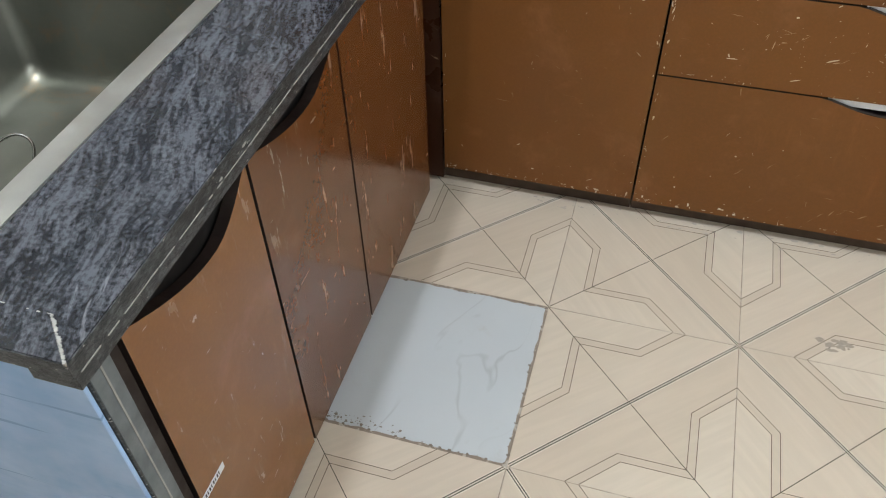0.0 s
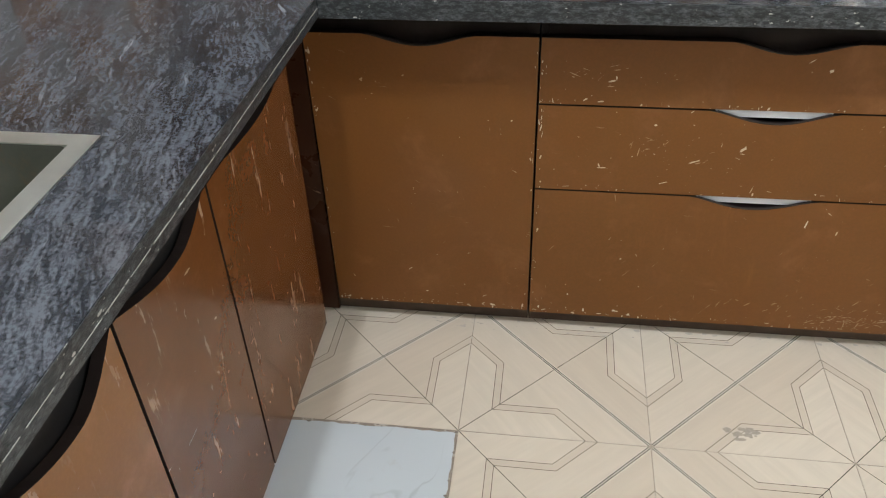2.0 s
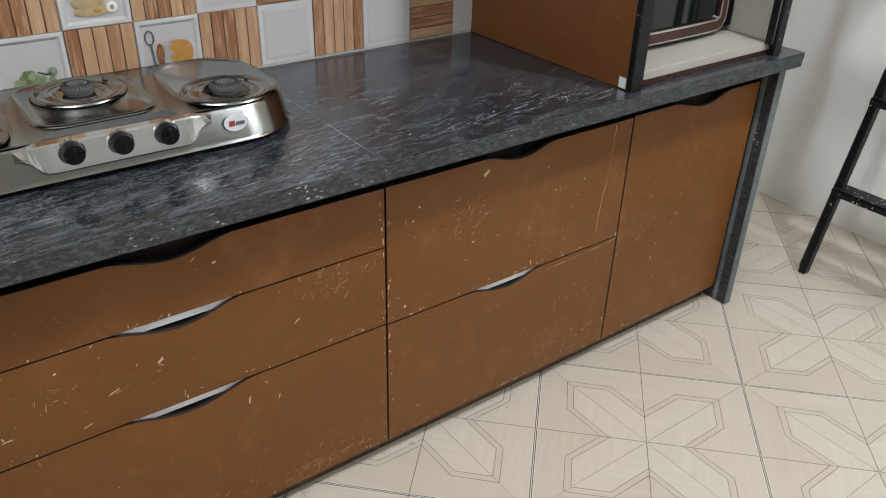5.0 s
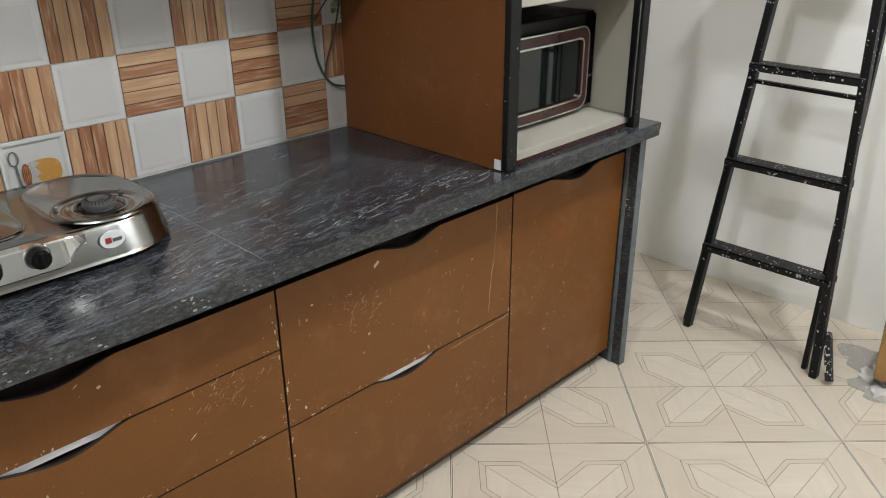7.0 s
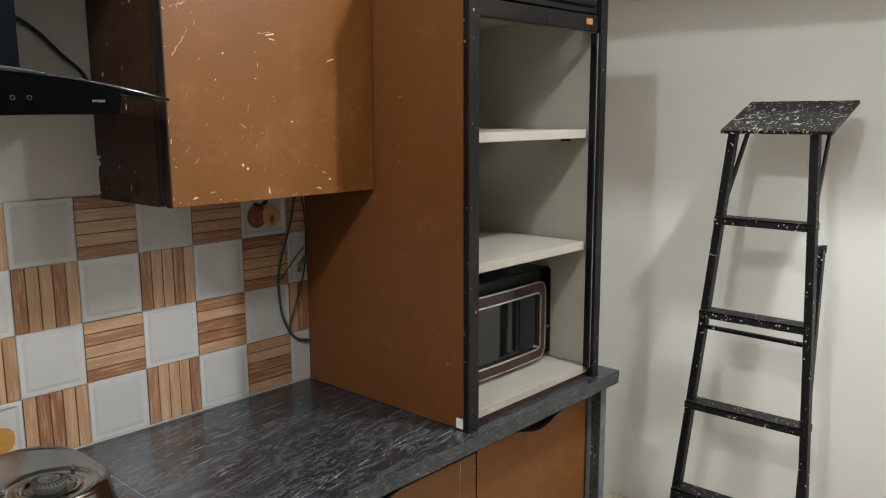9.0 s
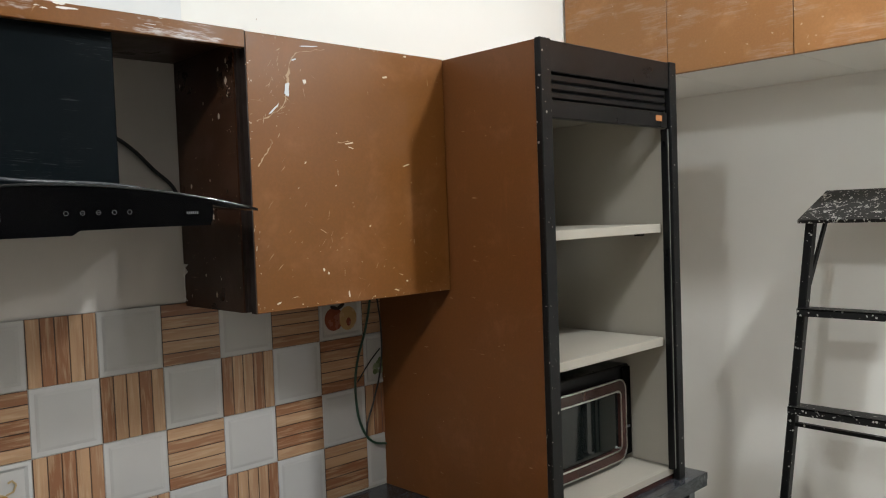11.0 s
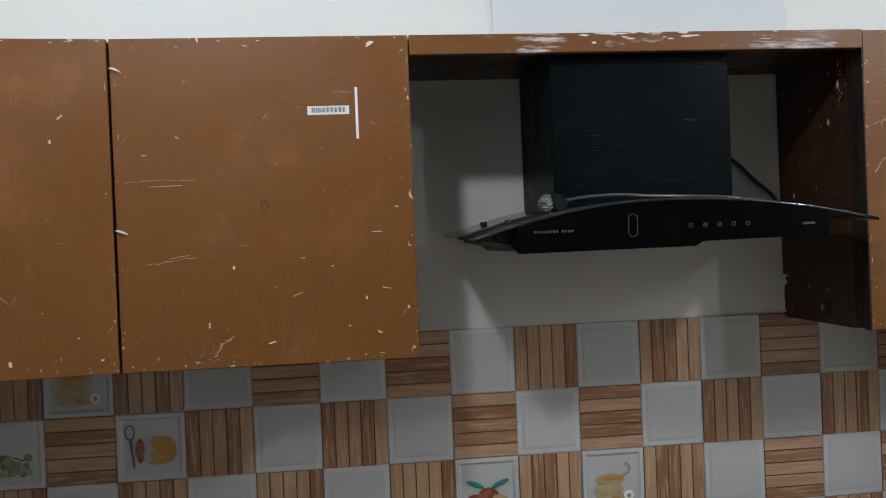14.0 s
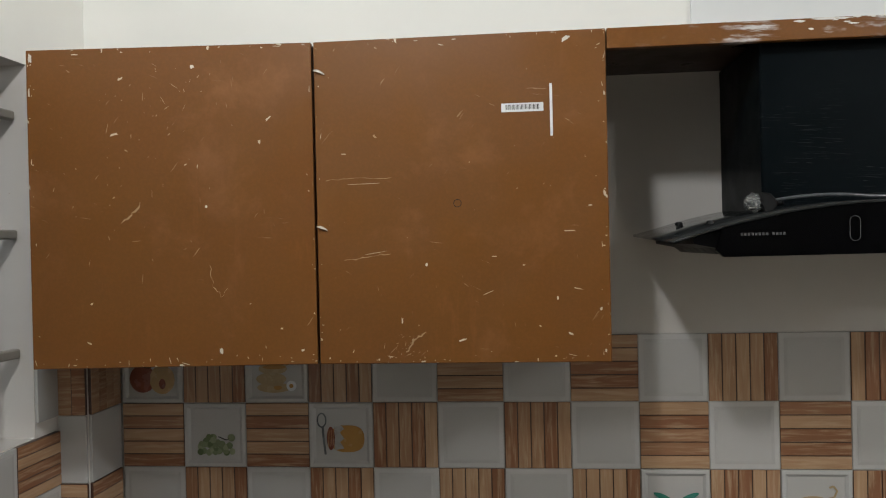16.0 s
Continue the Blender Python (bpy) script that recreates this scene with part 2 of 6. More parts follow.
BROWN = (0.150, 0.0552, 0.0111)
M_BROWN = brown_laminate("brown_laminate", BROWN, 1.0)
M_BROWN_WORN = brown_laminate("brown_laminate_worn", (0.122, 0.042, 0.0115), 1.3, streaks=0.55, rough=0.15, spec=0.6)
# glossy door; its lighter base also carries the sheen of the bright floor
M_BROWN_SHEEN = brown_laminate("brown_laminate_sheen", (0.190, 0.074, 0.0200), 0.9, streaks=0.2, rough=0.14, spec=0.6)
M_BROWN_SMEAR = brown_laminate("brown_laminate_smeared", BROWN, 1.2, smear=0.85)
# shaded copy of the laminate for recesses, cabinet sides and undersides
M_BROWN_SHADED = brown_laminate("brown_laminate_shaded", (0.034, 0.0125, 0.0056), 0.9, rough=0.30, spec=0.25)
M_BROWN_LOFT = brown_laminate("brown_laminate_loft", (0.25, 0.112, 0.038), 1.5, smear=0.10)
M_BROWN_SIDE = brown_laminate("brown_laminate_red", (0.132, 0.0455, 0.0118), 1.0)
M_EDGE = plain("dark_edge_band", (0.015, 0.009, 0.007), 0.6, spec=0.3)
M_GRAN_A = granite("granite_back", 0.14, 0.012, 0.074, 26, 100, 0.40, 0.65)
M_GRAN_B = granite("granite_sink", 1.85, 0.011, 0.088, 34, 170, 0.5, 0.8)
M_GRAN_E = granite_edge("granite_edge")
M_JOINT_W = plain("joint_filler", (0.24, 0.24, 0.24), 0.8, var=0.5, scale=25)
# lower walls and column: shade below the cabinet tops put into the colour
M_WALL_SHADED = paint("wall_paint_shaded", (0.61, 0.575, 0.54), 0.55)
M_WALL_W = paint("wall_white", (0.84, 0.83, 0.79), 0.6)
M_WALL_G = paint("wall_grey_white", (0.74, 0.75, 0.75), 0.6)
# unseen ceiling and far wall, darkened to cut bounced light
M_CEIL = paint("ceiling_dimmed", (0.66, 0.65, 0.62), 0.7)
M_WALL_DIM = paint("far_wall_dimmed", (0.50, 0.49, 0.47), 0.7)
M_WHITE_TILE = plain("white_glaze", (0.447, 0.434, 0.418), 0.14, var=0.03, scale=9)
M_WHITE_RIM = plain("white_glaze_rim", (0.485, 0.475, 0.46), 0.13, var=0.02)
M_WOOD = wood_tile("wood_print_tile")
M_GROOVE = plain("print_groove", (0.055, 0.022, 0.012), 0.4)
M_FGROUT = splashed("floor_grout", (0.27, 0.225, 0.18), (0.50, 0.46, 0.40), 0.6, 0.9)
M_FLOOR = floor_print("floor_beige", (0.585, 0.513, 0.418), 0.03)
M_FLOOR_L = floor_print("floor_pale", (0.606, 0.538, 0.442), 0.035)
M_FLOOR_B = floor_print("floor_tan", (0.560, 0.485, 0.390), 0.03)
M_FLINE = plain("floor_line", (0.018, 0.014, 0.011), 0.6, spec=0.2)
M_FPETAL = plain("floor_petal_line", (0.115, 0.085, 0.062), 0.6, spec=0.2)
M_FCORE = plain("floor_line_core", (0.70, 0.64, 0.545), 0.4, var=0.05)
M_BLACK = plain("black_metal", (0.0045, 0.0045, 0.005), 0.34, spec=0.25)
M_BLACK_SATIN = splashed("black_frame", (0.0045, 0.0045, 0.005), (0.35, 0.33, 0.30), 0.02, 0.35)
M_HANDLE = plain("black_profile", (0.011, 0.0105, 0.0105), 0.4, spec=0.3)
M_INNER = paint("white_board", (0.375, 0.35, 0.30), 0.42, 0.04)
# very pale grey, for drawer metal that catches the light
M_DRAWER_LIT = plain("drawer_lit_grey", (0.72, 0.75, 0.79), 0.4)
M_STEEL = plain("stainless", (0.33, 0.335, 0.325), 0.15, 1.0, scale=24, var=0.14)
M_PANEL = plain("bright_steel", (0.72, 0.735, 0.73), 0.11, 1.0, scale=25)
M_STEEL_RIM = plain("sink_rim_steel", (0.66, 0.68, 0.64), 0.36, 1.0, scale=40)
M_IRON = plain("cast_iron", (0.085, 0.083, 0.08), 0.8, spec=0.3, scale=60)
M_LADDER = splashed("ladder_paint", (0.006, 0.006, 0.0065), (0.60, 0.59, 0.55), 0.09, 0.42)
M_LADDER_STEP = splashed("ladder_step_paint", (0.009, 0.009, 0.0095), (0.60, 0.59, 0.55), 0.36, 0.45)
M_LADDER_TOP = splashed("ladder_platform_paint", (0.014, 0.013, 0.012), (0.62, 0.60, 0.56), 0.55, 0.5)
M_CARD = plain("cardboard", (0.36, 0.20, 0.075), 0.8, var=0.16, scale=9)
M_CEMENT = splashed("cement", (0.37, 0.345, 0.31), (0.58, 0.55, 0.50), 0.4, 0.95)
M_PLASTER = plain("plaster_lumps", (0.62, 0.60, 0.57), 0.95, var=0.2)


def sink_steel(name):
    n = Nodes(name)
    g = n.noise(n.co, 7, 5, 0.65, 0.5)
    st = n.ramp(n.noise(n.co, 7.3, 6, 0.75, 0.8), 0.52, 0.72, 0.0, 0.75)
    col = n.mix(g, (0.13, 0.136, 0.116), (0.30, 0.305, 0.265))
    col = n.mix(st, col, (0.30, 0.22, 0.14))
    return n.done(col, n.ramp(g, 0.3, 0.7, 0.36, 0.55), 0.85)


M_SINK = sink_steel("sink_bowl_steel")


def hood_black(name):
    """Dark blue-black enamel with long fine scratches."""
    n = Nodes(name)
    f = n.noise(n.mapping((14, 14, 420), (0, 0.06, 0)), 1.0, 4, 0.75, 1.4)
    g = n.ramp(n.noise(n.co, 8, 3), 0.5, 0.62)
    s = n.math('MULTIPLY', n.ramp(f, 0.60, 0.64), g)
    dust = n.ramp(n.noise(n.co, 5, 5, 0.6), 0.45, 0.8, 0.0, 0.25)
    col = n.mix(dust, (0.0024, 0.0040, 0.0052), (0.0066, 0.0095, 0.0108))
    col = n.mix(n.math('MULTIPLY', s, 0.30), col, (0.13, 0.14, 0.14))
    return n.done(col, n.ramp(n.noise(n.co, 10, 4), 0.3, 0.7, 0.30, 0.45), spec=0.04)


M_HOOD = hood_black("hood_enamel")
M_HOODGLASS = plain("black_glass", (0.0012, 0.0012, 0.0015), 0.08, spec=0.07, var=0.02)
M_CANOPY = plain("smoked_glass_sheet", (0.016, 0.018, 0.019), 0.10, spec=0.6, var=0.05)
M_HOODBODY = plain("hood_body_black", (0.0025, 0.0025, 0.003), 0.4, spec=0.08)
M_WRAP = plain("grey_plastic_film", (0.07, 0.074, 0.08), 0.16, var=0.6, scale=90)
M_SILVER = plain("silver_print", (0.12, 0.12, 0.125), 0.35, 0.6)
M_PALE = plain("white_print", (0.70, 0.71, 0.72), 0.5)


def glass_sheet(name, tint, rough=0.03):
    n = Nodes(name)
    n.b.inputs["Transmission Weight"].default_value = 0.85
    n.b.inputs["IOR"].default_value = 1.45
    return n.done(tint, rough)


M_GLASSEDGE = glass_sheet("clear_film", (0.62, 0.64, 0.65), 0.08)
M_MWGLASS = plain("microwave_glass", (0.006, 0.008, 0.0078), 0.05, var=0.02)
M_MWFRAME = plain("microwave_brown", (0.045, 0.016, 0.013), 0.22)


def blue_panel(name):
    n = Nodes(name)
    f = n.noise(n.mapping((4, 4, 10), (0.6, 0, 0)), 1.0, 5, 0.62, 0.5)
    col = n.mix(f, (0.15, 0.31, 0.60), (0.40, 0.60, 0.88))
    big = n.ramp(n.noise(n.co, 6, 4, 0.6), 0.4, 0.7, 0.0, 0.45)
    col = n.mix(big, col, (0.50, 0.66, 0.90))
    # dark lines drawn into the colour as the floor pattern's reflection
    for tilt in (0.5, -0.9):
        line = n.ramp(n.noise(n.mapping((3, 3, 150), (tilt, 0, 0)), 1.0, 2, 0.5), 0.68, 0.72, 0.0, 0.5)
        col = n.mix(line, col, (0.10, 0.22, 0.42))
    return n.done(col, 0.22, spec=0.4)


M_BLUE = blue_panel("blue_gloss_with_reflection")


def marble(name):
    n = Nodes(name)
    v = n.noise(n.mapping((6, 2.2, 1), (0, 0, -0.25)), 1.0, 3, 0.5, 0.5)
    vein = n.ramp(n.math('ABSOLUTE', n.math('SUBTRACT', v, 0.5)), 0.0, 0.014, 0.35, 0.0)
    col = n.mix(n.noise(n.co, 3, 3), (0.49, 0.535, 0.565), (0.555, 0.60, 0.625))
    vein = n.math('MULTIPLY', vein, n.ramp(n.noise(n.co, 4.0, 2), 0.45, 0.6))
    col = n.mix(vein, col, (0.30, 0.32, 0.33))
    edge = n.ramp(n.noise(n.co, 11, 5, 0.7), 0.60, 0.78, 0.0, 0.35)
    col = n.mix(edge, col, (0.44, 0.43, 0.40))
    return n.done(col, 0.20)


M_MARBLE = marble("white_marble_tile")


def grape_print(name):
    n = Nodes(name)
    isl = n.t.nodes.new("ShaderNodeNewGeometry").outputs["Random Per Island"]
    return n.done(n.mix(isl, (0.10, 0.14, 0.055), (0.30, 0.34, 0.21)), 0.25)


M_GREEN = grape_print("grape_green")
M_LEAF = plain("leaf_teal", (0.03, 0.20, 0.15), 0.25)
M_PEACH = plain("peach_print", (0.21, 0.058, 0.032), 0.25, var=0.35, scale=40)
M_PEACHCUT = plain("peach_flesh", (0.43, 0.275, 0.12), 0.25, var=0.2)
M_TEA = plain("tea_orange", (0.42, 0.22, 0.055), 0.25, var=0.15)
M_CUP = plain("cup_cream", (0.40, 0.30, 0.16), 0.25, var=0.25, scale=60)
M_SPOON = plain("spoon_grey", (0.10, 0.105, 0.11), 0.3, var=0.5)
M_FOAM = plain("foam_grey", (0.34, 0.33, 0.31), 0.3, var=0.3, scale=90)
M_ORANGE = plain("orange_badge", (0.34, 0.14, 0.05), 0.4)
M_RED = plain("red_badge", (0.30, 0.03, 0.02), 0.4)
M_TEAR = plain("bare_board", (0.36, 0.25, 0.155), 0.8, var=0.3, scale=120)
M_JOINT_E = plain("glue_line", (0.30, 0.30, 0.28), 0.8, var=0.4, scale=60)
M_DUSTY = plain("dusty_granite", (0.125, 0.142, 0.150), 0.7, var=0.6, scale=26)
M_PLINTH = plain("dirty_plinth", (0.070, 0.044, 0.028), 0.7, var=0.5, scale=18)
M_CRUMB = plain("cement_crumb", (0.36, 0.315, 0.26), 0.95, var=0.3, scale=200)
M_FDUST = plain("floor_dust_grey", (0.46, 0.41, 0.35), 0.9, var=0.3)
M_GROUT_W = plain("white_grout", (0.42, 0.40, 0.37), 0.8, var=0.2)
M_CORD = plain("green_cord", (0.015, 0.055, 0.030), 0.5)
M_CORD_B = plain("black_cord", (0.010, 0.010, 0.010), 0.5)
M_WIRE = plain("bare_wire", (0.55, 0.48, 0.36), 0.4, 0.3)
M_PATCH = plain("paint_patch", (0.72, 0.70, 0.66), 0.7, var=0.15)
M_DAB = plain("dried_paint_dab", (0.60, 0.56, 0.50), 0.7, var=0.25)
M_CHIP = plain("paint_chip", (0.55, 0.47, 0.37), 0.75, var=0.2)
M_DIRT = plain("dirt", (0.20, 0.175, 0.145), 0.95, var=0.4, scale=80)
M_GRILLE = plain("grille_paint", (0.34, 0.31, 0.27), 0.6)
M_WINGLASS = plain("frosted_pane", (0.55, 0.58, 0.60), 0.35)

# ---- mesh helpers ----


def add_box(bm, x0, x1, y0, y1, z0, z1, bevel=0.0, seg=1):
    m = Matrix.Translation(((x0 + x1) / 2, (y0 + y1) / 2, (z0 + z1) / 2)) @ Matrix.Diagonal((abs(x1 - x0), abs(y1 - y0), abs(z1 - z0), 1))
    r = bmesh.ops.create_cube(bm, size=1, matrix=m)
    if bevel:
        edges = list({e for v in r["verts"] for e in v.link_edges})
        bmesh.ops.bevel(bm, geom=edges, offset=bevel, segments=seg, affect='EDGES', profile=0.6)
    return bm


def box(x0, x1, y0, y1, z0, z1, bevel=0.0, seg=1):
    return add_box(bmesh.new(), x0, x1, y0, y1, z0, z1, bevel, seg)


def add_beam(bm, a, b, w, d, up=(0, 0, 1)):
    """A rectangular bar from a to b, w wide across and d deep."""
    a, b = Vector(a), Vector(b)
    z = (b - a).normalized()
    x = Vector(up).cross(z)
    if x.length < 1e-4:
        x = Vector((1, 0, 0))
    x.normalize()
    y = z.cross(x)
    rot = Matrix((x, y, z)).transposed().to_4x4()
    m = Matrix.Translation((a + b) / 2) @ rot @ Matrix.Diagonal((w, d, (b - a).length, 1))
    r = bmesh.ops.create_cube(bm, size=1, matrix=m)
    bmesh.ops.bevel(bm, geom=list({e for v in r["verts"] for e in v.link_edges}), offset=min(w, d) * 0.12, segments=1, affect='EDGES')
    return bm


def add_cyl(bm, c, r0, r1, h, n=24, axis='z', bevel=0.0):
    rot = {'z': Matrix(), 'y': Matrix.Rotation(radians(90), 4, 'X'), 'x': Matrix.Rotation(radians(90), 4, 'Y')}[axis]
    r = bmesh.ops.create_cone(bm, cap_ends=True, segments=n, radius1=r0, radius2=r1, depth=h, matrix=Matrix.Translation(c) @ rot)
    if bevel:
        es = [e for e in {e for v in r["verts"] for e in v.link_edges} if any(len(f.verts) > 4 for f in e.link_faces)]
        bmesh.ops.bevel(bm, geom=es, offset=bevel, segments=2, affect='EDGES')
    return bm


def lathe(bm, prof, c=(0, 0, 0), n=32):
    """Turns a profile of (radius, height) about the upright axis."""
    rings = []
    for r, z in prof:
        if r < 1e-6:
            rings.append([bm.verts.new((c[0], c[1], c[2] + z))])
        else:
            rings.append([bm.verts.new((c[0] + r * math.cos(2 * math.pi * k / n), c[1] + r * math.sin(2 * math.pi * k / n), c[2] + z)) for k in range(n)])
    for a, b in zip(rings, rings[1:]):
        for k in range(n):
            q = [a[k % len(a)], a[(k + 1) % len(a)], b[(k + 1) % len(b)], b[k % len(b)]]
            q = [v for i, v in enumerate(q) if v not in q[:i]]
            if len(q) > 2:
                try:
                    bm.faces.new(q)
                except ValueError:
                    pass
    return bm


def prism(pts, plane, a, b):
    """An outline in two coordinates drawn out along the third axis ('x', 'y' or 'z') from a to b."""
    bm = bmesh.new()
    at = {'x': lambda u, v, w: (w, u, v), 'y': lambda u, v, w: (u, w, v), 'z': lambda u, v, w: (u, v, w)}[plane]
    lo = [bm.verts.new(at(u, v, a)) for u, v in pts]
    hi = [bm.verts.new(at(u, v, b)) for u, v in pts]
    bm.faces.new(lo)
    bm.faces.new(hi[::-1])
    n = len(pts)
    for k in range(n):
        bm.faces.new((lo[k], lo[(k + 1) % n], hi[(k + 1) % n], hi[k]))
    bmesh.ops.recalc_face_normals(bm, faces=bm.faces)
    bmesh.ops.triangulate(bm, faces=[f for f in bm.faces if len(f.verts) > 4])
    return bm


def mesh_of(name, bm, mats, smooth=False):
    me = bpy.data.meshes.new(name)
    bmesh.ops.recalc_face_normals(bm, faces=bm.faces)
    bm.to_mesh(me)
    bm.free()
    for m in (mats if isinstance(mats, (list, tuple)) else [mats]):
        me.materials.append(m)
    if smooth:
        me.polygons.foreach_set("use_smooth", [True] * len(me.polygons))
        me.update()
    return me


def part(name, bm, mat, parent=None, label="", smooth=False):
    """One mesh object, built in the world's coordinates, under a thing or a part."""
    ob = new(name, mesh_of(name, bm, mat, smooth))
    if parent is not None:
        ob.parent = parent
        if parent.type == 'EMPTY':
            ob.matrix_parent_inverse = Matrix.Translation(-parent.location)
    if label:
        ob["label"] = label
    return ob


def thing(name, base, label, category, group=""):
    ob = new(name)
    ob.empty_display_size = 0.1
    ob.location = base
    return tagged(ob, label, category, group)


def tube(name, pts, r, mat, parent=None, label=""):
    cu = bpy.data.curves.new(name, 'CURVE')
    cu.dimensions, cu.bevel_depth, cu.bevel_resolution, cu.resolution_u = '3D', r, 3, 8
    s = cu.splines.new('BEZIER')
    s.bezier_points.add(len(pts) - 1)
    for p, q in zip(s.bezier_points, pts):
        p.co = q
        p.handle_left_type = p.handle_right_type = 'AUTO'
    tmp = bpy.data.objects.new(name, cu)
    me = bpy.data.meshes.new_from_object(tmp)
    bpy.data.objects.remove(tmp)
    me.name = name
    me.materials.clear()
    me.materials.append(mat)
    me.polygons.foreach_set("use_smooth", [True] * len(me.polygons))
    ob = new(name, me)
    if parent is not None:
        ob.parent = parent
        if parent.type == 'EMPTY':
            ob.matrix_parent_inverse = Matrix.Translation(-parent.location)
    if label:
        ob["label"] = label
    return ob


def structure(name, bm, mat, label, category):
    return tagged(part(name, bm, mat), label, category, kind="structure")


# ---- the shell of the room ----
XL, XR, YF = -1.43, 2.79, -6.5
CT = 0.875          # top of the worktop
C = 0.15            # one square of the wall tiling
T = 0.4175          # one floor tile

floor = structure("floor", box(XL - 0.3, XR + 0.12, YF - 0.1, 0.12, -0.12, -0.0009), M_FGROUT, "beige patterned tile floor with dark cement joints", "floor")
bm = box(XL - 0.3, XR + 0.12, 0.006, 0.12, 0, 2.085)
add_box(bm, XL - 0.3, XR + 0.12, 0.006, 0.12, 2.085, CEIL)
# white above the cabinet tops, the shaded colour below
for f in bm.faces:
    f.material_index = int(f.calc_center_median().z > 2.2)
wall_back = structure("wall_back", bm, [M_WALL_SHADED, M_WALL_W], "off-white painted wall, shaded in colour below the cabinet tops, tiled above the worktop", "wall")
structure("wall_right", box(XR, XR + 0.12, YF, 0.006, 0, CEIL), M_WALL_W, "white painted wall behind the ladder", "wall")
# far wall and ceiling are out of view; their grey lowers the ambient light
structure("wall_front", box(XL - 0.3, XR + 0.12, YF - 0.12, YF, 0, CEIL), M_WALL_DIM, "unseen far wall, greyed to cut bounced light", "wall")
structure("ceiling", box(XL - 0.3, XR + 0.12, YF - 0.12, 0.12, CEIL, CEIL + 0.1), M_CEIL, "unseen ceiling, greyed to cut bounced light", "ceiling")

# the sink wall with its window opening
WY0, WY1, WZ0, WZ1 = -1.45, -0.222, 1.30, 2.086
bm = bmesh.new()
for y0, y1, z0, z1 in ((YF, WY0, 0, WZ1), (WY1, 0.006, 0, WZ1), (WY0, WY1, 0, WZ0), (YF, 0.006, WZ1, CEIL)):
    add_box(bm, XL - 0.16, XL, y0, y1, z0, z1)
# lintel and above stay white, lower faces take the shaded colour
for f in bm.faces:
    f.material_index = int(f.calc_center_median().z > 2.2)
wall_left = structure("wall_left", bm, [M_WALL_SHADED, M_WALL_W], "off-white painted wall with a window, shaded in colour lower down, tiled below", "wall")
structure("column", box(XL, -1.360, -0.138, 0.006, 0, 2.083), M_WALL_SHADED, "narrow painted column in the corner, tiled below", "column")
structure("wall_panel", box(-0.02, 0.69, -0.004, 0.006, 2.08, CEIL), M_WALL_G, "grey-white plastered panel above the hood", "wall panel")

win = tagged(part("window_1", box(XL - 0.13, XL - 0.118, WY0, WY1, WZ0, WZ1), M_WINGLASS), "frosted window with a grey metal grille", "window", kind="structure")
win.data.materials.clear()
win.data.materials.append(glass_sheet("window_glass", (0.75, 0.82, 0.9), 0.35))
win.visible_shadow = False
for zz in (1.48, 1.73, 1.98):
    part("grille_bar", box(XL - 0.046, XL - 0.026, WY0 + 0.005, WY1 - 0.001, zz - 0.010, zz + 0.010, 0.003), M_GRILLE, win)
for k in range(5):
    yy = WY1 - 0.09 - k * 0.25
    part("grille_bar", box(XL - 0.050, XL - 0.022, yy - 0.006, yy + 0.006, WZ0, WZ1, 0.002), M_GRILLE, win)

# unseen ceiling lamps and fill; added dishes keep light off the ceiling
for lx, ly, _w in LAMPS_AND_FILL:
    lamp = thing("lamp_or_fill", (lx, ly, CEIL), "unseen ceiling light, the last an added fill, with a light-blocking dish", "lamp", "ceiling lamps")
    bm = bmesh.new()
    lathe(bm, [(0.16, 0.0), (0.165, -0.02), (0.16, -0.034), (0.155, -0.034), (0.05, -0.020), (0.04, -0.034), (0.0, -0.034)], (lx, ly, CEIL))
    part("housing", bm, M_WALL_W, lamp, smooth=True)

# ---- base cabinets ----
YD = -0.577         # front of the doors of the hob run
DT = 0.018
FRONTS = []


def scooped(u0, u1, v0, v1, scoops, fall=1.35):
    """The outline of a front whose top edge dips into finger grips: (left, middle, right, depth)."""
    pts = [(u0, v0), (u1, v0), (u1, v1)]
    for a, m, b, d in sorted(scoops, reverse=True):
        n = 14
        for k in range(n + 1):
            s = k / n
            u = b + (a - b) * s
            mid = (b - m) / (b - a)
            w = s / mid * 0.5 if s < mid else 0.5 + (s - mid) / (1 - mid) * 0.5
            pts.append((u, v1 - d * (math.sin(math.pi * w) ** fall) - 0.0001))
    pts.append((u0, v1))
    return pts


def lip(scoops, v1, parent):
    """The dark bare edge of a finger grip."""
    for a, m, b, d in scoops:
        pts = [(u, YD + 0.004, v) for u, v in scooped(a - 0.001, b + 0.001, v1 - 0.2, v1, [(a, m, b, d)])[4:-2]]
        tube("grip_lip", pts, 0.0032, M_EDGE, parent, "dark grip edge")


def dark_edges(ob, axis):
    """Dark banding on the narrow sides of a front."""
    ob.data.materials.append(M_EDGE)
    for p in ob.data.polygons:
        if abs(p.normal[axis]) < 0.5:
            p.material_index = 1
    return ob


def front(name, x0, x1, z0, z1, scoops, parent, mat=None, label=""):
    bm = prism(scooped(x0 + 0.0025, x1 - 0.0025, z0, z1, scoops), 'y', YD, YD + DT)
    ob = dark_edges(part(name, bm, mat or M_BROWN, parent, label), 1)
    FRONTS.append((ob, x0, x1, z0, z1))
    lip(scoops, z1, ob)
    return ob


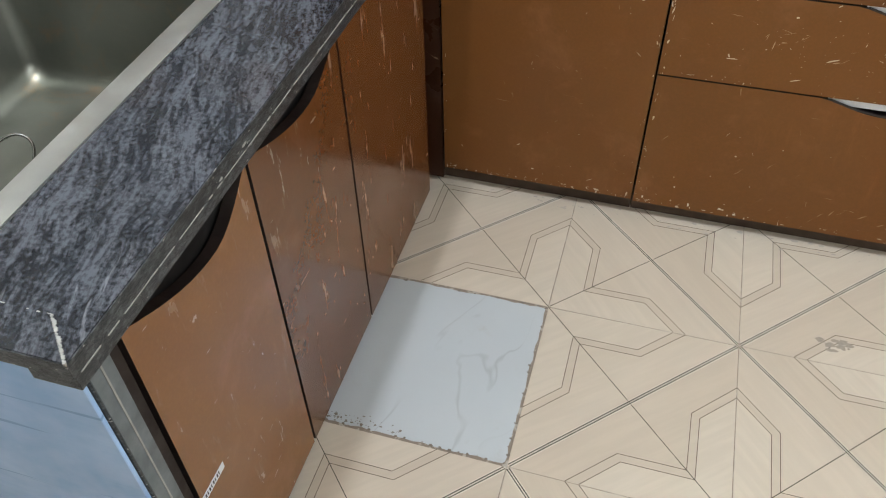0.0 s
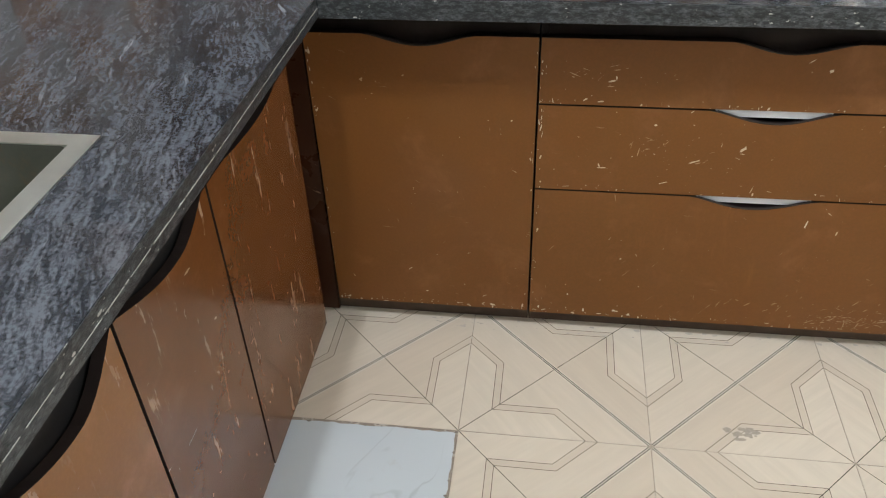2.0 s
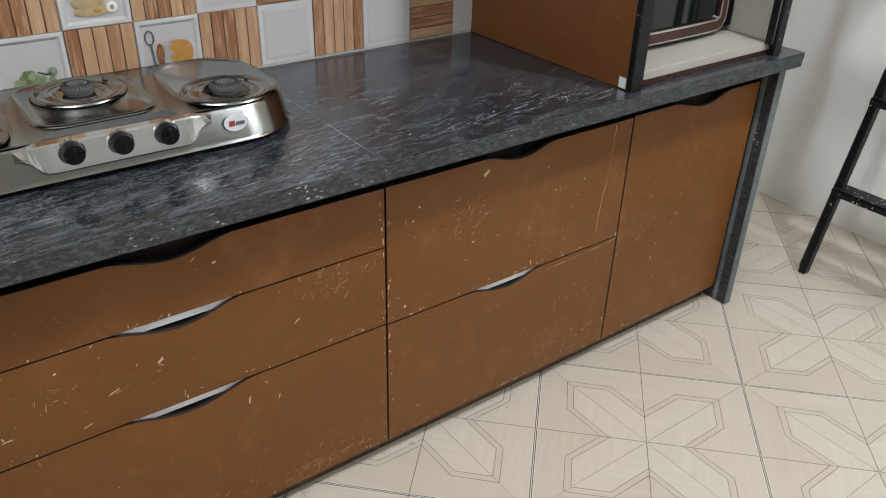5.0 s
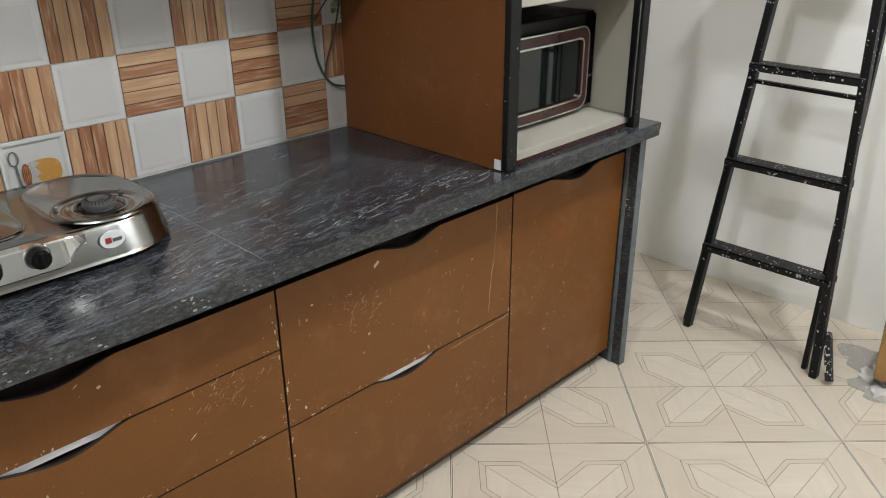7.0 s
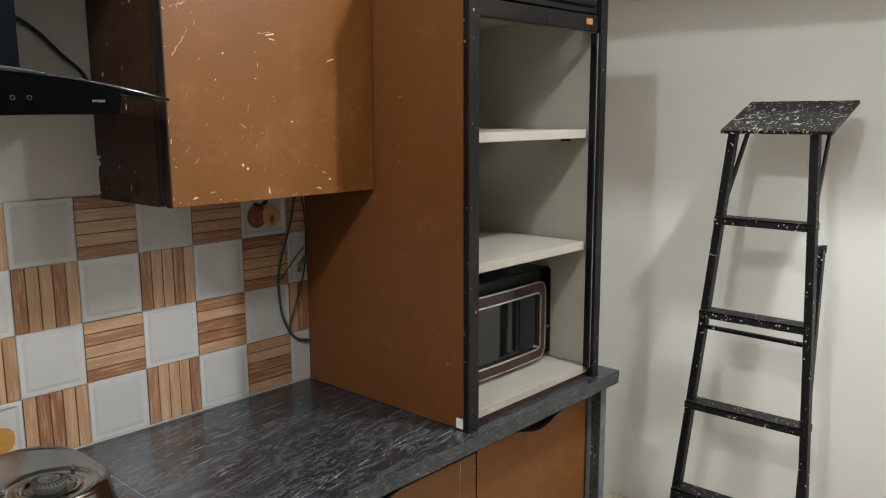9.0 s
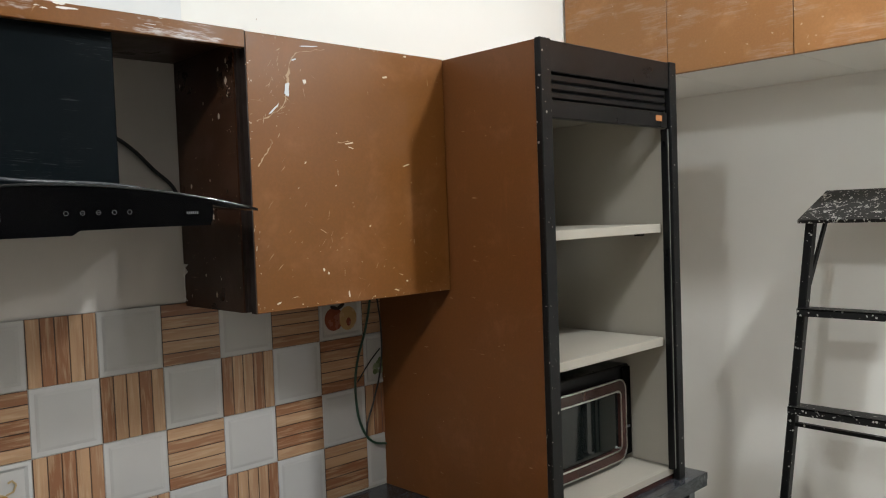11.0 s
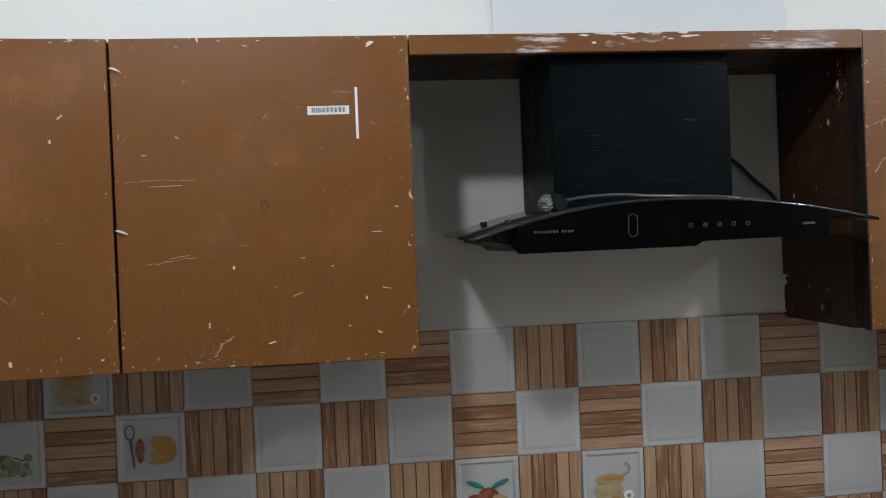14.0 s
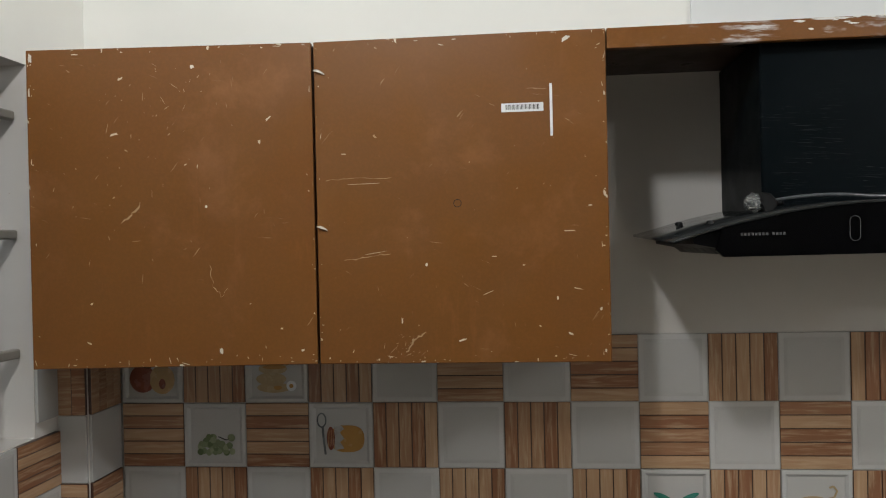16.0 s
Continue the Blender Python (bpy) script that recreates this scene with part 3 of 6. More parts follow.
def carcass(x0, x1, parent, dark=True):
    yf = YD + DT + 0.002
    for nm, b in (("side_panel", (x0, x0 + 0.016, yf, -0.02, 0.06, 0.83)), ("side_panel", (x1 - 0.016, x1, yf, -0.02, 0.06, 0.83)),
                  ("bottom_panel", (x0 + 0.016, x1 - 0.016, yf, -0.02, 0.06, 0.078)), ("back_panel", (x0 + 0.016, x1 - 0.016, -0.036, -0.02, 0.078, 0.83)),
                  ("rail", (x0 + 0.016, x1 - 0.016, yf + 0.01, yf + 0.028, 0.70, 0.83))):
        part(nm, box(*b), M_EDGE, parent)
    part("plinth", box(x0, x1, YD + 0.036, YD + 0.050, 0.0, 0.06), M_PLINTH, parent, "dirty dark brown plinth")


def drawer(x0, x1, z0, z1, scoops, parent, inner=True):
    d = front("drawer_front", x0, x1, z0, z1, scoops, parent)
    if inner:
        a, b = scoops[0][0], scoops[0][2]
        # added plate: its pale colour stands for light on the drawer's inside
        part("grip_plate", box(a + 0.015, b - 0.015, YD + 0.008, YD + 0.011, z1 - scoops[0][3] * 0.56, z1 + 0.0015), M_DRAWER_LIT, d, "added pale plate for the lit drawer metal in the grip")
    return d


ZB, ZT = 0.055, 0.770
cab = thing("base_cabinet", (-0.6, -0.3, 0), "brown laminate base cabinet in the corner with one scuffed door", "cabinet", "base cabinets")
carcass(-0.835, -0.338, cab)
part("filler", box(-0.885, -0.8225, YD + 0.004, YD + 0.020, 0.02, 0.80), M_BROWN_SHADED, cab, "dark brown filler strip")
front("door", -0.820, -0.336, ZB + 0.004, ZT, [(-0.695, -0.58, -0.465, 0.024)], cab)

cab = thing("base_cabinet", (0.13, -0.3, 0), "scuffed brown laminate cabinet with three drawers", "cabinet", "base cabinets")
carcass(-0.335, 0.601, cab)
drawer(-0.336, 0.603, 0.628, ZT, [(0.030, 0.140, 0.260, 0.024)], cab, False)
drawer(-0.336, 0.603, 0.421, 0.6245, [(0.006, 0.140, 0.262, 0.028)], cab)
drawer(-0.336, 0.603, ZB, 0.4175, [(0.000, 0.132, 0.270, 0.028)], cab)

cab = thing("base_cabinet", (0.98, -0.3, 0), "scuffed brown laminate cabinet with two deep drawers", "cabinet", "base cabinets")
carcass(0.604, 1.369, cab)
drawer(0.603, 1.371, 0.418, ZT, [(0.880, 0.990, 1.090, 0.024)], cab, False)
drawer(0.603, 1.371, ZB, 0.4145, [(0.850, 0.972, 1.085, 0.026)], cab)

cab = thing("base_cabinet", (1.64, -0.3, 0), "brown laminate end cabinet with one scratched door", "cabinet", "base cabinets")
carcass(1.372, 1.912, cab)
front("door", 1.371, 1.915, ZB, ZT + 0.004, [(1.535, 1.670, 1.775, 0.028)], cab)

# the sink run, whose fronts face the room
XD = -0.842


def side_front(name, y0, y1, z0, z1, scoops, parent, mat, label=""):
    bm = prism(scooped(y0 + 0.0035, y1 - 0.0035, z0, z1, scoops, 1.0), 'x', XD - DT, XD)
    return dark_edges(part(name, bm, mat, parent, label), 0)


SINKDOORS = [(-1.707, -1.400, -1.523, 0.095, M_BROWN_SHEEN, "brown laminate sink cabinet door unit with a worn edge"),
             (-1.400, -1.075, -1.212, 0.078, M_BROWN_WORN, "brown laminate sink cabinet unit with a smeared door"),
             (-1.075, -0.630, -0.825, 0.050, M_BROWN_WORN, "brown laminate corner sink cabinet, badly scratched and peeling")]
for y0, y1, ym, dip, mat, lab in SINKDOORS:
    cab = thing("sink_cabinet", (-1.1, (y0 + y1) / 2, 0), lab, "cabinet", "sink cabinets")
    xa = XD - DT - 0.002
    part("side_panel", box(-1.41, xa, y0 + 0.001, y0 + 0.016, 0.06, 0.64), M_EDGE, cab)
    part("side_panel", box(-1.41, xa, y1 - 0.016, y1 - 0.001, 0.06, 0.64), M_EDGE, cab)
    part("bottom_panel", box(-1.41, xa, y0 + 0.016, y1 - 0.016, 0.06, 0.078), M_EDGE, cab)
    part("grip_profile", box(XD - 0.045, XD - 0.024, y0 + 0.002, y1 - 0.002, 0.62, 0.832, 0.003), M_HANDLE, cab, "black metal grip profile")
    part("plinth", box(XD - 0.05, XD - 0.03, y0, y1, 0, 0.06), M_EDGE, cab)
    d = side_front("door", y0, y1, 0.022, 0.720, [(ym - 0.176, ym + 0.01, ym + 0.117, dip - 0.034)], cab, mat)
    if ym < -1.5:
        part("sticker", box(XD + 0.0002, XD + 0.0008, -1.712, -1.640, 0.331, 0.346), M_PALE, d, "white barcode sticker")
        bm = bmesh.new()
        for k in range(9):
            yy = -1.70 + k * 0.0055
            add_box(bm, XD + 0.0009, XD + 0.0011, yy, yy + 0.002 + 0.0012 * (k % 2), 0.335, 0.343)
        part("barcode", bm, M_EDGE, d)

# ---- worktop ----
top = thing("worktop", (0, -0.3, 0.835), "polished blue-grey granite worktop with chipped edges and pale joints", "worktop")
YW, XW, XE = -0.666, -0.752, 1.958
SX0, SX1, SY0, SY1 = -1.335, -0.909, -1.765, -1.204     # sink cut-out


def slab(name, x0, x1, y0, y1, mat):
    part(name, box(x0, x1, y0, y1, CT - 0.02, CT, 0.0003), mat, top)


NB = 0.042
slab("slab", -0.789, 0.5525, YW + NB, 0.004, M_GRAN_A)
slab("slab", 0.5545, XE - NB, YW + NB, 0.004, M_GRAN_A)
part("joint", box(0.5525, 0.5545, YW, 0.003, CT - 0.02, CT - 0.0010), M_JOINT_W, top, "pale filled joint")
part("joint", box(-0.7905, -0.789, YW + NB, 0.003, CT - 0.02, CT - 0.0003), M_JOINT_W, top, "pale filled joint")
xs, ys = (XL + 0.001, SX0, SX1, -0.7915), (-1.838 + NB, SY0, SY1, 0.004)
bm = bmesh.new()
gv = {(i, j, k): bm.verts.new((xs[i], ys[j], (CT - 0.02, CT)[k])) for i in range(4) for j in range(4) for k in range(2)}
for i in range(3):
    for j in range(3):
        if (i, j) != (1, 1):
            for k in range(2):
                bm.faces.new([gv[p] for p in ((i, j, k), (i + 1, j, k), (i + 1, j + 1, k), (i, j + 1, k))])
for i in range(3):
    for j in (0, 3):
        bm.faces.new([gv[p] for p in ((i, j, 0), (i + 1, j, 0), (i + 1, j, 1), (i, j, 1))])
        bm.faces.new([gv[p] for p in ((j, i, 0), (j, i + 1, 0), (j, i + 1, 1), (j, i, 1))])
for a, b in (((1, 1), (2, 1)), ((2, 1), (2, 2)), ((2, 2), (1, 2)), ((1, 2), (1, 1))):
    bm.faces.new([gv[p] for p in ((*a, 0), (*b, 0), (*b, 1), (*a, 1))])
part("slab", bm, M_GRAN_B, top)
# edge strips on the slabs, mitred in the corners, and the lower strips below them
for a, b, mat in (
        ([(-0.752, YW), (0.5525, YW), (0.5525, YW + NB), (XW - NB, YW + NB)], 0, M_GRAN_A),
        ([(0.5545, YW), (XE, YW), (XE - NB, YW + NB), (0.5545, YW + NB)], 0, M_GRAN_A),
        ([(XE, YW), (XE, 0.004), (XE - NB, 0.004), (XE - NB, YW + NB)], 0, M_GRAN_A),
        ([(XW, YW), (XW - NB, YW + NB), (XW - NB, -1.838 + NB), (XW, -1.838)], 0, M_GRAN_B),
        ([(XW, -1.838), (XW - NB, -1.838 + NB), (XL + 0.001, -1.838 + NB), (XL + 0.001, -1.838)], 0, M_GRAN_B)):
    part("edge_strip", prism(a, 'z', CT - 0.02, CT + 0.0004), mat, top)
for x0, x1, y0, y1 in ((XW + 0.003, XE - 0.002, YW - 0.001, YW + 0.0008), (XW - 0.0005, XW + 0.001, -1.838, YW), (XE - 0.001, XE + 0.001, YW, 0.0), (XL + 0.001, XW, -1.839, -1.8372)):
    part("edge_face", box(x0, x1, y0, y1, CT - 0.0205, CT - 0.001), M_GRAN_E, top, "rough chipped granite edge")
for x0, x1, y0, y1 in ((XW + 0.001, XE, YW + 0.001, YW + 0.05), (XW - 0.05, XW - 0.001, -1.836, YW + 0.05), (XE - 0.05, XE - 0.001, YW + 0.05, 0.0)):
    part("lower_strip", box(x0, x1, y0, y1, CT - 0.041, CT - 0.0207, 0.0007), M_GRAN_E, top, "rough chipped granite edge")
random.seed(17)
bm = bmesh.new()
u = -1.83
while u < YW - 0.01:
    w = random.uniform(0.004, 0.05)
    add_box(bm, XW, XW + 0.0016, u, min(u + w, YW), CT - 0.0216, CT - 0.0208 + 0.0012 * random.random() ** 2)
    u += w + random.uniform(0.0, 0.012)
part("edge_joint", bm, M_JOINT_E, top, "broken pale glue line")["kind"] = "stuff"
# upright end slabs
leg = tagged(part("end_slab", box(1.922, 1.952, -0.625, -0.002, 0.0, CT - 0.041, 0.002), M_GRAN_E), "upright granite end slab with dusty edges", "end panel", "granite end slabs")
part("dusty_edge", box(1.9216, 1.9524, -0.6266, -0.6245, 0.0, CT - 0.0415, 0.0006), M_DUSTY, leg, "pale dusty slab front")
part("dusty_edge", box(1.9200, 1.9225, -0.5920, -0.5780, 0.0, CT - 0.0415, 0.0006), M_DUSTY, leg, "pale dusty filler line")
leg = tagged(part("end_slab", box(XL + 0.001, XD + 0.014, -1.774, -1.736, 0.0, CT - 0.042, 0.002), M_GRAN_E), "upright granite end slab with dusty edges", "end panel", "granite end slabs")
part("dusty_edge", box(XD + 0.0135, XD + 0.0152, -1.7725, -1.7380, 0.0, CT - 0.0425, 0.0005), M_DUSTY, leg, "pale dusty slab edge")
part("filler_line", box(XD + 0.0150, XD + 0.0160, -1.7560, -1.7535, 0.20, CT - 0.06), M_JOINT_E, leg, "pale filler line")
random.seed(29)
bm = bmesh.new()
for q in range(22):
    a = q / 22
    add_box(bm, XW - NB * a - 0.0022, XW - NB * a + 0.0012 * random.random(), -1.838 + NB * a - 0.0012, -1.838 + NB * a + 0.0022 * random.random(), CT - 0.002, CT + 0.0008 + 0.0008 * random.random())
    if random.random() < 0.5:
        add_box(bm, XW - NB - 0.012 * q - 0.010 * random.random(), XW - NB - 0.012 * q, -1.838 + NB - 0.0012 * random.random(), -1.838 + NB + 0.0006 * random.random(), CT - 0.002, CT + 0.0006)
part("corner_filler", bm, M_JOINT_E, top, "white filler smeared along the mitred corner")["kind"] = "stuff"
tagged(part("side_panel", box(XL + 0.002, XD + 0.010, -1.7805, -1.7745, 0.0, CT - 0.0215, 0.001), M_BLUE), "glossy pale blue panel at the end of the counter, reflected lines in its colour", "panel")
part("filler", box(XD - 0.04, XD - 0.004, -1.7355, -1.709, 0.012, 0.832), M_EDGE, bpy.data.objects["sink_cabinet"], "dark filler strip")

# ---- sink ----
sink = thing("kitchen_sink", (-1.12, -1.5, CT), "dull stained stainless steel sink with a flat rim", "sink")
RW = 0.026
bm = bmesh.new()
for x0, x1, y0, y1 in ((SX0 - 0.004, SX1 + 0.003, SY1 - RW, SY1 + 0.003), (SX0 - 0.004, SX1 + 0.003, SY0 - 0.003, SY0 + RW), (SX1 - 0.004 - RW, SX1 + 0.003, SY0 + RW, SY1 - RW), (SX0 - 0.004, SX0 + RW - 0.004, SY0 + RW, SY1 - RW)):
    add_box(bm, x0, x1, y0, y1, CT - 0.004, CT + 0.003)
part("rim", bm, M_STEEL_RIM, sink, "flat satin steel rim")
bm = bmesh.new()
bx0, bx1, by0, by1, bz = SX0 + RW - 0.004, SX1 - RW - 0.004, SY0 + RW, SY1 - RW, 0.672


def ring(inset, z, r, n=6):
    out = []
    for cx, cy, a0 in ((bx1 - inset - r, by1 - inset - r, 0), (bx0 + inset + r, by1 - inset - r, 90), (bx0 + inset + r, by0 + inset + r, 180), (bx1 - inset - r, by0 + inset + r, 270)):
        for k in range(n + 1):
            a = radians(a0 + 90 * k / n)
            out.append(bm.verts.new((cx + r * math.cos(a), cy + r * math.sin(a), z)))
    return out


rings = [ring(0.0, CT + 0.001, 0.012), ring(0.002, bz + 0.03, 0.024), ring(0.008, bz + 0.010, 0.026), ring(0.028, bz, 0.03)]
for a, b in zip(rings, rings[1:]):
    for k in range(len(a)):
        bm.faces.new((a[k], a[(k + 1) % len(a)], b[(k + 1) % len(a)], b[k]))
bm.faces.new(rings[-1])
part("bowl", bm, M_SINK, sink, "stained steel bowl", smooth=True)
bm = bmesh.new()
lathe(bm, [(0.045, 0.0), (0.045, 0.004), (0.030, 0.006), (0.026, 0.002), (0.0, 0.002)], ((bx0 + bx1) / 2, (by0 + by1) / 2 - 0.05, bz))
part("drain", bm, M_STEEL, sink, smooth=True)
tagged(tube("steel_wire", [(-1.165, -1.475, bz + 0.004), (-1.150, -1.450, bz + 0.02), (-1.163, -1.432, bz + 0.05), (-1.20, -1.46, bz + 0.045), (-1.24, -1.52, bz + 0.004)], 0.0022, M_STEEL), "bent steel wire lying in the sink", "wire")
tagged(tube("bent_wire", [(-0.90, -0.585, CT + 0.003), (-0.865, -0.575, CT + 0.004), (-0.843, -0.588, CT + 0.005), (-0.842, -0.640, CT + 0.004), (-0.852, -0.685, CT + 0.003)], 0.0022, M_WIRE), "short bent pale wire lying on the worktop", "wire")

# ---- gas hob ----
hob = thing("gas_hob", (0.125, -0.27, CT), "three-burner stainless steel gas hob with black knobs", "hob")
HX0, HX1, HY0, HY1, HZ = -0.264, 0.503, -0.443, -0.085, 0.957


def rounded_outline(x0, x1, y0, y1, r, n=8):
    out = []
    for cx, cy, a0 in ((x1 - r, y1 - r, 0), (x0 + r, y1 - r, 90), (x0 + r, y0 + r, 180), (x1 - r, y0 + r, 270)):
        for k in range(n + 1):
            a = radians(a0 + 90 * k / n)
            out.append((cx + r * math.cos(a), cy + r * math.sin(a)))
    return out


def shell(levels, cap_top=True):
    """Stacks outlines: each level is (outline arguments, height)."""
    bm = bmesh.new()
    rs = [[bm.verts.new((u, v, z)) for u, v in rounded_outline(*o)] for o, z in levels]
    for a, b in zip(rs, rs[1:]):
        for k in range(len(a)):
            bm.faces.new((a[k], a[(k + 1) % len(a)], b[(k + 1) % len(a)], b[k]))
    if cap_top:
        bm.faces.new(rs[-1])
    return bm


R0 = 0.135
bm = shell([((HX0 - 0.004, HX1 + 0.004, HY0 - 0.004, HY1 + 0.004, R0), CT + 0.012), ((HX0, HX1, HY0, HY1, R0), CT + 0.018),
            ((HX0 + 0.009, HX1 - 0.009, HY0 + 0.009, HY1 - 0.009, R0 - 0.003), HZ - 0.008), ((HX0 + 0.016, HX1 - 0.016, HY0 + 0.016, HY1 - 0.016, R0 - 0.008), HZ),
            ((HX0 + 0.03, HX1 - 0.03, HY0 + 0.03, HY1 - 0.03, R0 - 0.02), HZ - 0.003)])
part("body", bm, M_STEEL, hob, smooth=True)
for fx, fy in ((HX0 + 0.07, HY0 + 0.06), (HX1 - 0.07, HY0 + 0.06), (HX0 + 0.07, HY1 - 0.06), (HX1 - 0.07, HY1 - 0.06)):
    bm = bmesh.new()
    add_cyl(bm, (fx, fy, CT + 0.0075), 0.014, 0.017, 0.015)
    part("rubber_foot", bm, M_BLACK, hob)
levels = []
for inset, rise in ((0.0, -0.002), (0.003, 0.0012), (0.006, 0.0018), (0.009, 0.0012), (0.013, -0.0006)):
    levels.append(((-0.002 + inset, 0.236 - inset, -0.370 + inset, HY1 - 0.016 - inset, 0.06 - inset), HZ - 0.001 + rise))
part("burner_plate", shell(levels), M_STEEL, hob, smooth=True)
for px0, px1 in ((HX0 + 0.018, -0.030), (0.272, HX1 - 0.018)):
    # an oval bead pressed into the sheet round each side burner
    levels = []
    for inset, rise in ((0.0, -0.002), (0.003, 0.002), (0.006, 0.0032), (0.009, 0.0018), (0.013, -0.0006)):
        levels.append(((px0 + inset, px1 - inset, HY0 + 0.020 + inset, HY1 - 0.016 - inset, 0.104 - inset), HZ - 0.001 + rise))
    part("burner_plate", shell(levels), M_STEEL, hob, smooth=True)
bm = prism([(0.000, -0.418), (0.240, -0.418), (0.232, -0.388), (0.010, -0.388)], 'z', HZ - 0.001, HZ + 0.0010)
part("vent_strip", bm, M_IRON, hob, "dark strip")
BURN = [(-0.137, -0.342, 0.044), (0.120, -0.195, 0.030), (0.372, -0.338, 0.031)]
for bx, by, br in BURN:
    k = 0.088 + (br - 0.030) * 0.5
    bm = bmesh.new()
    lathe(bm, [(k + 0.004, 0.0), (k + 0.002, 0.004), (k - 0.002, 0.0055), (k - 0.007, 0.0035), (k - 0.012, 0.001), (br + 0.030, -0.0005), (br + 0.026, 0.0025), (br + 0.020, 0.003), (br + 0.014, -0.002), (br + 0.013, -0.016)], (bx, by, HZ), 48)
    tray = part("drip_tray", bm, M_STEEL, hob, smooth=True)
    # black colour stands for the shade down in the opening
    bm = bmesh.new()
    lathe(bm, [(br + 0.013, 0.0), (br + 0.0125, -0.014), (0.0, -0.014)], (bx, by, HZ - 0.001), 40)
    part("burner_well", bm, M_EDGE, tray, "black burner well, its colour standing for shade in the opening")
    bm = bmesh.new()
    lathe(bm, [(br - 0.004, -0.012), (br - 0.003, 0.004), (br + 0.001, 0.006), (br + 0.0015, 0.013), (br - 0.002, 0.0165), (br * 0.62, 0.0185), (br * 0.42, 0.0175), (br * 0.34, 0.014), (br * 0.30, 0.004), (0.0, 0.003)], (bx, by, HZ), 40)
    burner = part("burner", bm, M_IRON, hob, "grey cast iron burner ring")
    bm = bmesh.new()
    for q in range(26):
        a = 2 * math.pi * q / 26
        c, s_ = math.cos(a), math.sin(a)
        add_beam(bm, (bx + (br + 0.001) * c, by + (br + 0.001) * s_, HZ + 0.0150), (bx + br * 0.66 * c, by + br * 0.66 * s_, HZ + 0.0190), 0.0022, 0.0016)
    part("burner_teeth", bm, M_EDGE, burner, "dark burner slots")
    for q in range(3):
        a = math.pi / 5 + q * 2 * math.pi / 3
        bm = bmesh.new()
        add_cyl(bm, (bx + (k - 0.009) * math.cos(a), by + (k - 0.009) * math.sin(a), HZ + 0.0055), 0.0048, 0.0034, 0.007, 12)
        part("stud", bm, M_IRON, tray)
# control panel with knobs on the front
bm = bmesh.new()
rows = []
for x, f in ((-0.052, 0.02), (-0.040, 0.10), (-0.030, 0.28), (-0.022, 0.55), (-0.014, 0.82), (-0.004, 0.97), (0.006, 1.0), (0.238, 1.0), (0.248, 0.97), (0.258, 0.82), (0.266, 0.55), (0.274, 0.28), (0.284, 0.10), (0.296, 0.02)):
    # the ends flare out into the body
    rows.append([bm.verts.new((x, HY0 - 0.0015 + off * (f if off < 0 else 1.0), HZ - 0.004 + (z - HZ + 0.004) * (0.35 + 0.65 * f)))
                 for off, z in ((0.020, HZ + 0.001), (-0.002, HZ + 0.001), (-0.004, HZ - 0.002), (-0.013, CT + 0.040), (-0.014, CT + 0.034), (-0.010, CT + 0.030), (0.010, CT + 0.030))])
for p, q in zip(rows, rows[1:]):
    for k in range(6):
        bm.faces.new((p[k], q[k], q[k + 1], p[k + 1]))
bm.faces.new(rows[0])
bm.faces.new(rows[-1][::-1])
panel = part("control_panel", bm, M_STEEL, hob, "bright steel control panel")
panel.data.materials.clear()
panel.data.materials.append(M_PANEL)
for kx in (0.038, 0.122, 0.205):
    bm = bmesh.new()
    add_cyl(bm, (kx, HY0 - 0.010, CT + 0.065), 0.0240, 0.0230, 0.008, 28, 'y', 0.001)
    part("knob_ring", bm, M_PANEL, panel, "bright steel knob ring")
    bm = bmesh.new()
    add_cyl(bm, (kx, HY0 - 0.022, CT + 0.065), 0.0205, 0.0175, 0.024, 24, 'y', 0.003)
    add_box(bm, kx - 0.004, kx + 0.004, HY0 - 0.038, HY0 - 0.028, CT + 0.050, CT + 0.080, 0.0015)
    part("knob", bm, M_BLACK, panel, "black plastic knob")
bm = bmesh.new()
add_cyl(bm, (0, 0, 0), 0.025, 0.024, 0.0016, 28, 'y')
bmesh.ops.scale(bm, vec=(1.0, 1.0, 0.72), verts=bm.verts)
bmesh.ops.translate(bm, vec=(0.345, HY0 - 0.0005, CT + 0.052), verts=bm.verts)
badge = part("badge", bm, M_PALE, hob, "oval white badge with a red mark")
part("badge_mark", box(0.330, 0.342, HY0 - 0.0022, HY0 - 0.0012, CT + 0.046, CT + 0.057), M_RED, badge)
part("badge_mark", box(0.344, 0.362, HY0 - 0.0022, HY0 - 0.0012, CT + 0.047, CT + 0.054), M_SPOON, badge)

# ---- wall cabinets ----
ZU0, ZU1, YU = 1.468, 2.076, -0.330


def hung_door(x0, x1, y, parent, mat=None, name="door"):
    return part(name, box(x0 + 0.0015, x1 - 0.0015, y, y + DT, ZU0, ZU1, 0.0012), mat or M_BROWN, parent)


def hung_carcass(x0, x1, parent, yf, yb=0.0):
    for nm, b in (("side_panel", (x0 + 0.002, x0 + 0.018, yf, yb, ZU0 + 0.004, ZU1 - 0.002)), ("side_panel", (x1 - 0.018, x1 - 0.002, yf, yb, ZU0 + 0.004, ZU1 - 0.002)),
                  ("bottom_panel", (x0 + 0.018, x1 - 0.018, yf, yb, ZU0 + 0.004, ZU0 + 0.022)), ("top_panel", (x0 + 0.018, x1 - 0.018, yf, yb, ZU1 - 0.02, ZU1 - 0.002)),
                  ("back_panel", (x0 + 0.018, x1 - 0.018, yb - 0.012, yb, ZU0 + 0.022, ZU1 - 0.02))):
        part(nm, box(*b), M_BROWN_SHADED, parent, "brown panel with shade in its colour")


